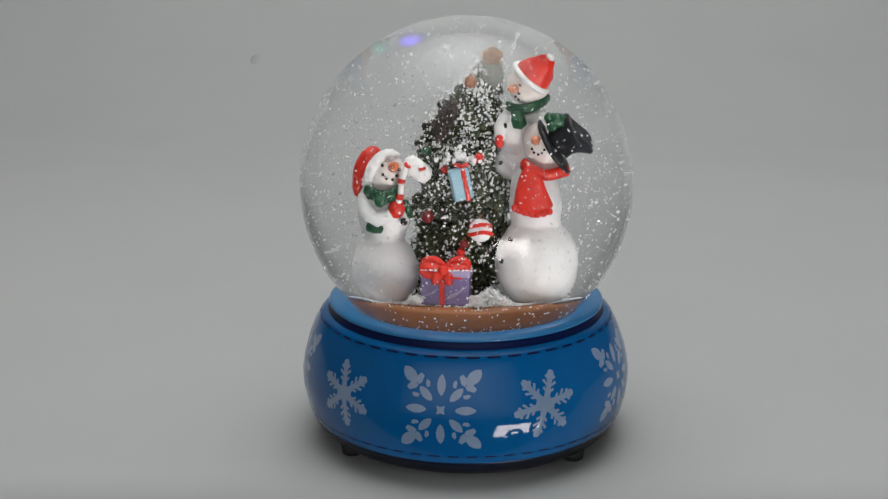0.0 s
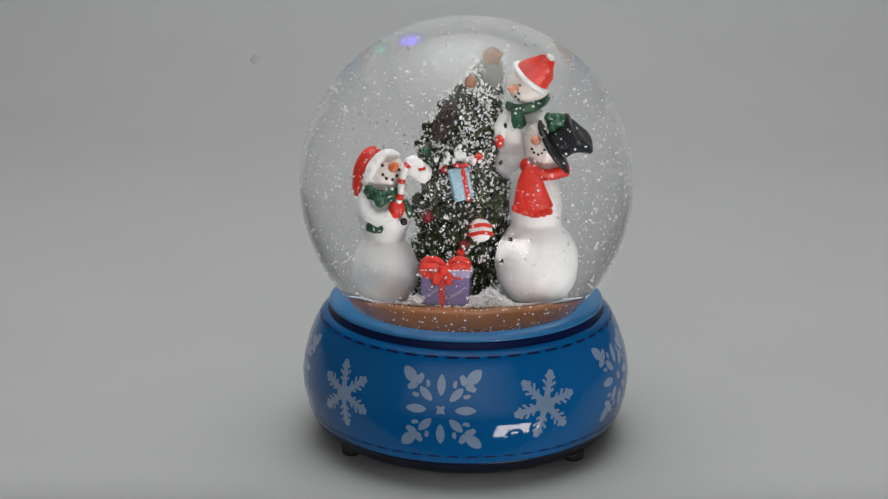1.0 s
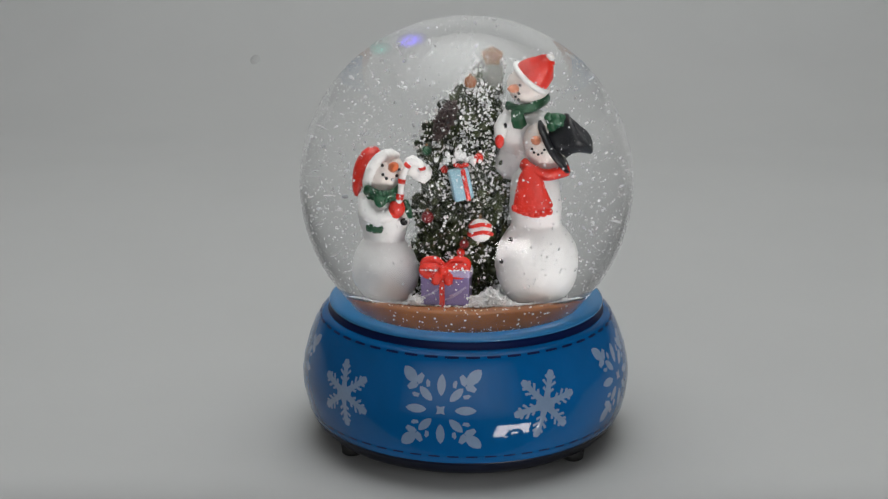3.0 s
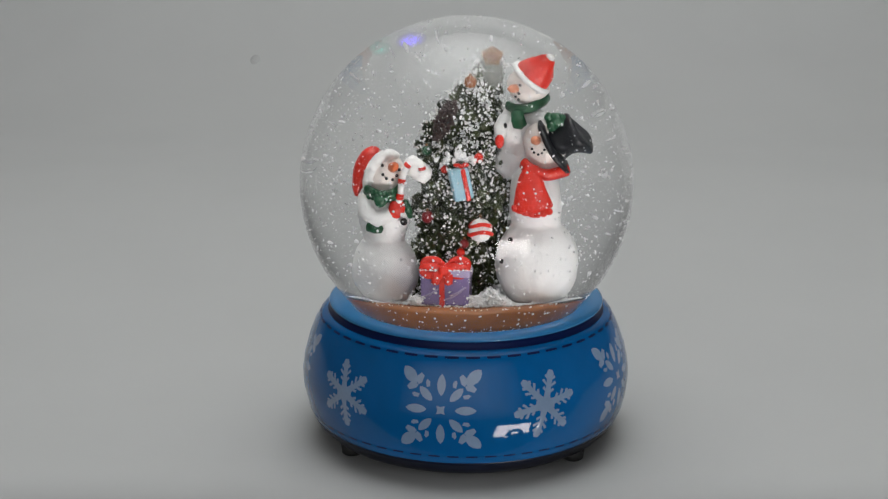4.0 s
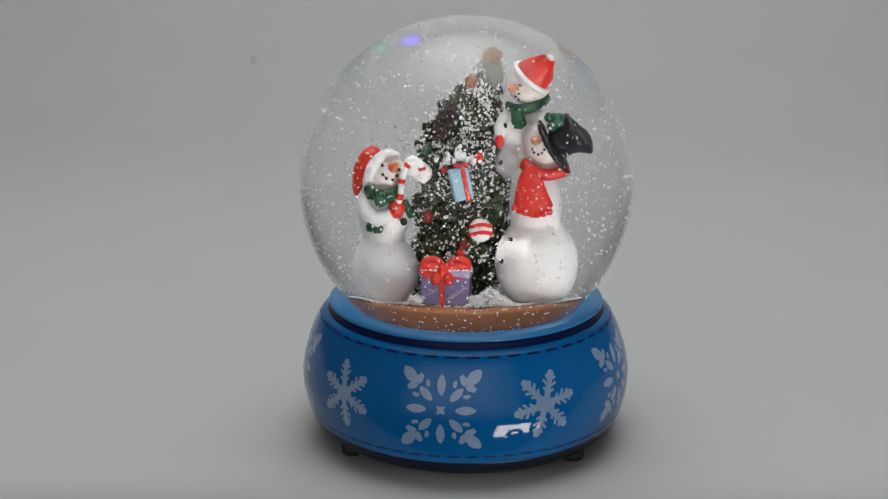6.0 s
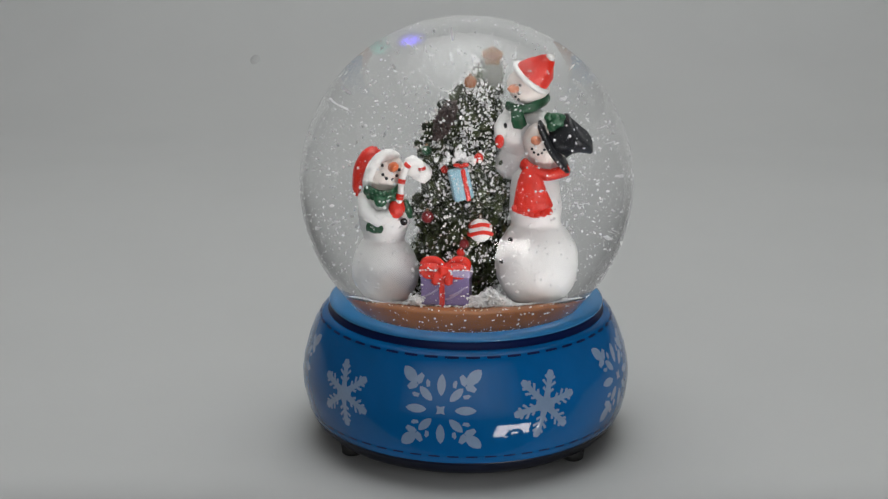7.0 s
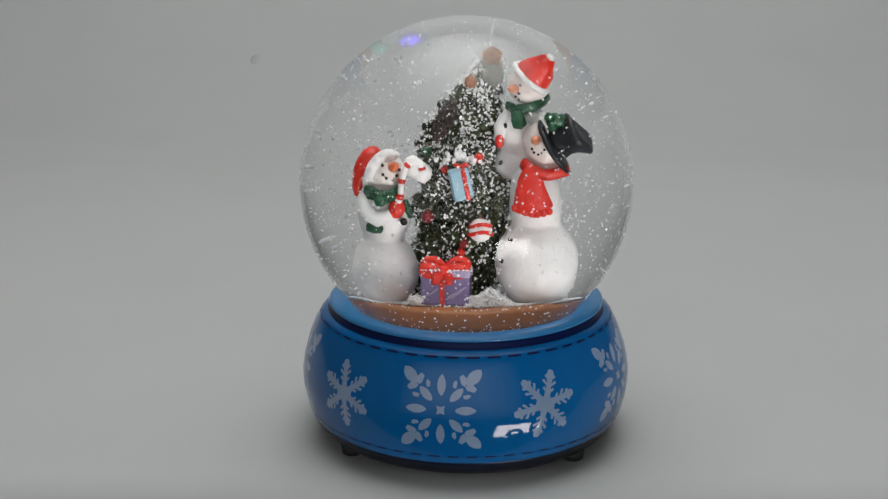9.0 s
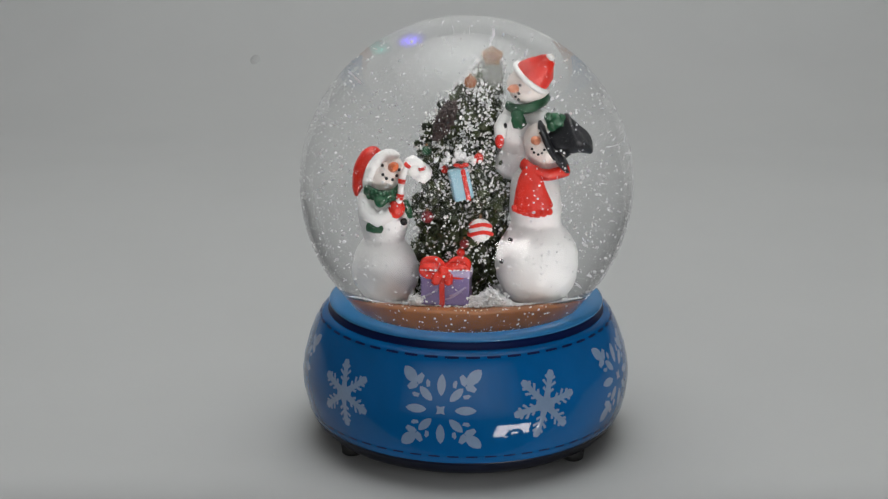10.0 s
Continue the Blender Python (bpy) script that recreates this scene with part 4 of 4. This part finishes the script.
def softbox(m, wide, high):
    """A lamp on a floor stand, its white front at the pose m."""
    top = m @ Vector((0, 0, 0.09))
    t = thing("softbox", (top.x, top.y, -0.75), "small black softbox lamp on a floor stand", "lamp")
    bm = bmesh.new()
    a, b = wide / 2 + 0.004, high / 2 + 0.004
    back = [(-0.03, -0.03, 0.10), (0.03, -0.03, 0.10), (0.03, 0.03, 0.10), (-0.03, 0.03, 0.10)]
    face = [(-a, -b, -0.004), (a, -b, -0.004), (a, b, -0.004), (-a, b, -0.004)]
    lip = [(x, y, 0.006) for x, y, z in face]
    rows = [[bm.verts.new(m @ Vector(p)) for p in ring] for ring in (back, lip, face)]
    for p, q in zip(rows, rows[1:]):
        for k in range(4):
            bm.faces.new((p[k], p[(k + 1) % 4], q[(k + 1) % 4], q[k]))
    bm.faces.new(rows[0])
    part("housing", bm, BLACK, t, smooth=False)
    bm = bmesh.new()
    a, b = wide / 2 + 0.001, high / 2 + 0.001
    bm.faces.new([bm.verts.new(m @ Vector((x, y, 0.002))) for x, y in ((-a, -b), (a, -b), (a, b), (-a, b))])
    part("diffuser", bm, DIFFUSER, t, "white cloth front", smooth=False)
    bm = bmesh.new()
    tube(bm, [(top.x, top.y, -0.749), (top.x, top.y, -0.5), (top.x, top.y, top.z)], 0.011, 12)
    part("pole", bm, BLACK, t)
    for k in range(3):
        ang = 2.1 * k + 0.4
        bm = bmesh.new()
        tube(bm, [(top.x, top.y, -0.60), (top.x + 0.1 * math.sin(ang), top.y + 0.1 * math.cos(ang), -0.67), (top.x + 0.2 * math.sin(ang), top.y + 0.2 * math.cos(ang), -0.742)], 0.007, 8)
        part("leg", bm, BLACK, t)
    # Arch and bar added to block the cloth and shape its mirrored outline.
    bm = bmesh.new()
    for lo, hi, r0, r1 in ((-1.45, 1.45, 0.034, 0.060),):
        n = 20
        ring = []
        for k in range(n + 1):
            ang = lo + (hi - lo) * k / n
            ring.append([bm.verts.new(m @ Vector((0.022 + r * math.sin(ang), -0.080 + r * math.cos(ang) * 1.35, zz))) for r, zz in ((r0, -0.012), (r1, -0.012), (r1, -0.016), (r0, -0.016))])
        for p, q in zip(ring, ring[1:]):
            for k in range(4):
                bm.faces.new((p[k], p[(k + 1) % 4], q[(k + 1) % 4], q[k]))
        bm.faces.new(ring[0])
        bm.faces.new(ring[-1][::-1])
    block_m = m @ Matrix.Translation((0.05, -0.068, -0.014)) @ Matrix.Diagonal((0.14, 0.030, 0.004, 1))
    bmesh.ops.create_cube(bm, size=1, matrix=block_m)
    part("arch_mask", bm, BLACK, t, "black arch added before the cloth to darken its reflection", smooth=False)


# ---- swirling snow ----
SWARMS, FLAKES = [], []


def chip(rng, c, r):
    """A small crumpled flake: six corners round two middles."""
    q = Euler([rng.uniform(0, 6.28) for _ in range(3)]).to_matrix()
    n = 6
    v = [c + q @ (Vector((math.cos(6.2832 * k / n) * rng.uniform(0.6, 1.1), math.sin(6.2832 * k / n) * rng.uniform(0.6, 1.1), rng.uniform(-0.12, 0.12))) * r) for k in range(n)]
    v += [c + q @ Vector((0, 0, 0.28 * r)), c - q @ Vector((0, 0, 0.28 * r))]
    f = [(k, (k + 1) % n, n) for k in range(n)] + [((k + 1) % n, k, n + 1) for k in range(n)]
    return v, f


def build_snow():
    rng = random.Random(77)
    for s in range(10):
        verts, faces = [], []
        dust = s >= 8
        for k in range(2600 if dust else 330):
            while True:
                p = Vector([rng.uniform(-1, 1) for _ in range(3)]) * 0.0475
                if p.length < 0.0475 and p.z > -0.030 and rng.random() < 0.85 - 14 * p.z:
                    break
            v, f = chip(rng, p, (rng.uniform(0.05, 0.13) if dust else rng.uniform(0.2, 0.5)) * MM)
            n = len(verts)
            verts += v
            faces += [[i + n for i in q] for q in f]
        me = bpy.data.meshes.new("snow_swirl")
        me.from_pydata(verts, [], faces)
        me.materials.append(FLAKE)
        ob = new("snow_swirl", me)
        ob.location = CENTRE
        tagged(ob, "fine white snow dust hanging in the water" if dust else "tiny white flakes swirling through the water", "snow", kind="stuff")
        SWARMS.append((ob, rng.uniform(-22, 22), rng.uniform(-22, 22), rng.choice((-1, 1)) * rng.uniform(28, 75), rng.uniform(0, 360)))
    for s in range(6):
        v, f = chip(rng, Vector(), 0.46 * MM)
        me = bpy.data.meshes.new("snowflake")
        me.from_pydata(v, [], f)
        me.materials.append(FLAKE)
        for k in range(26):
            ob = new("snowflake", me)
            tagged(ob, "white plastic flake drifting in the water", "snowflake", "flakes adrift in the water")
            FLAKES.append((ob, rng.uniform(0.012, 0.040), rng.uniform(0, 6.28), rng.choice((-1, 1)) * rng.uniform(0.5, 1.3),
                           rng.uniform(-0.018, 0.034), rng.uniform(0.002, 0.008), rng.uniform(0.5, 1.6), rng.uniform(0, 6.28)))


def motions():
    for ob, ax, ay, speed, start in SWARMS:
        tilt = pose(0, 0, 0, ax, ay, 0)
        rows = []
        for k in range(21):
            t = 0.5 * k
            a = start + speed * (t + 0.35 * math.sin(0.9 * t + start))
            rows.append((t, Matrix.Translation(CENTRE) @ tilt @ pose(0, 0, 0, 0, 0, a)))
        walk(ob, rows)
    for ob, r, a0, w, z0, dz, wz, ph in FLAKES:
        rows = []
        for k in range(21):
            t = 0.5 * k
            z = z0 + dz * math.sin(wz * t + ph)
            rr = min(r, math.sqrt(max(1e-6, 0.0465 ** 2 - z * z)))
            a = a0 + w * t
            rows.append((t, pose(rr * math.cos(a), rr * math.sin(a), CENTRE.z + z, 40 * math.sin(t + ph), 35 * math.cos(1.3 * t + ph), 30 * t + 57 * ph)))
        walk(ob, rows)


def sensor_speck():
    bm = bmesh.new()
    # Stands in for sensor dust; placed and stretched to fit the camera's view.
    m = Matrix.Translation((-0.1635, 0.6185, 0.0377)) @ pose(0, 0, 0, 25, 0, 0)
    lathe(bm, [(0, 0.0006), (0.002, 0.0005), (0.0034, 0.0002), (0.0040, -0.0002)], 24, m @ Matrix.Diagonal((1, 1.9, 1, 1)))
    tagged(part("sensor_speck", bm, SPECK, None), "faint grey spot standing in for sensor dust, laid on the backdrop", "mark")


build_setting()
build_globe()
left_snowman()
right_snowmen()
build_tree()
ornaments()
big_gift()
ground_snow()
snow_bed()
leds()
sensor_speck()
added_panel()
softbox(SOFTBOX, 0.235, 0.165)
build_snow()
motions()
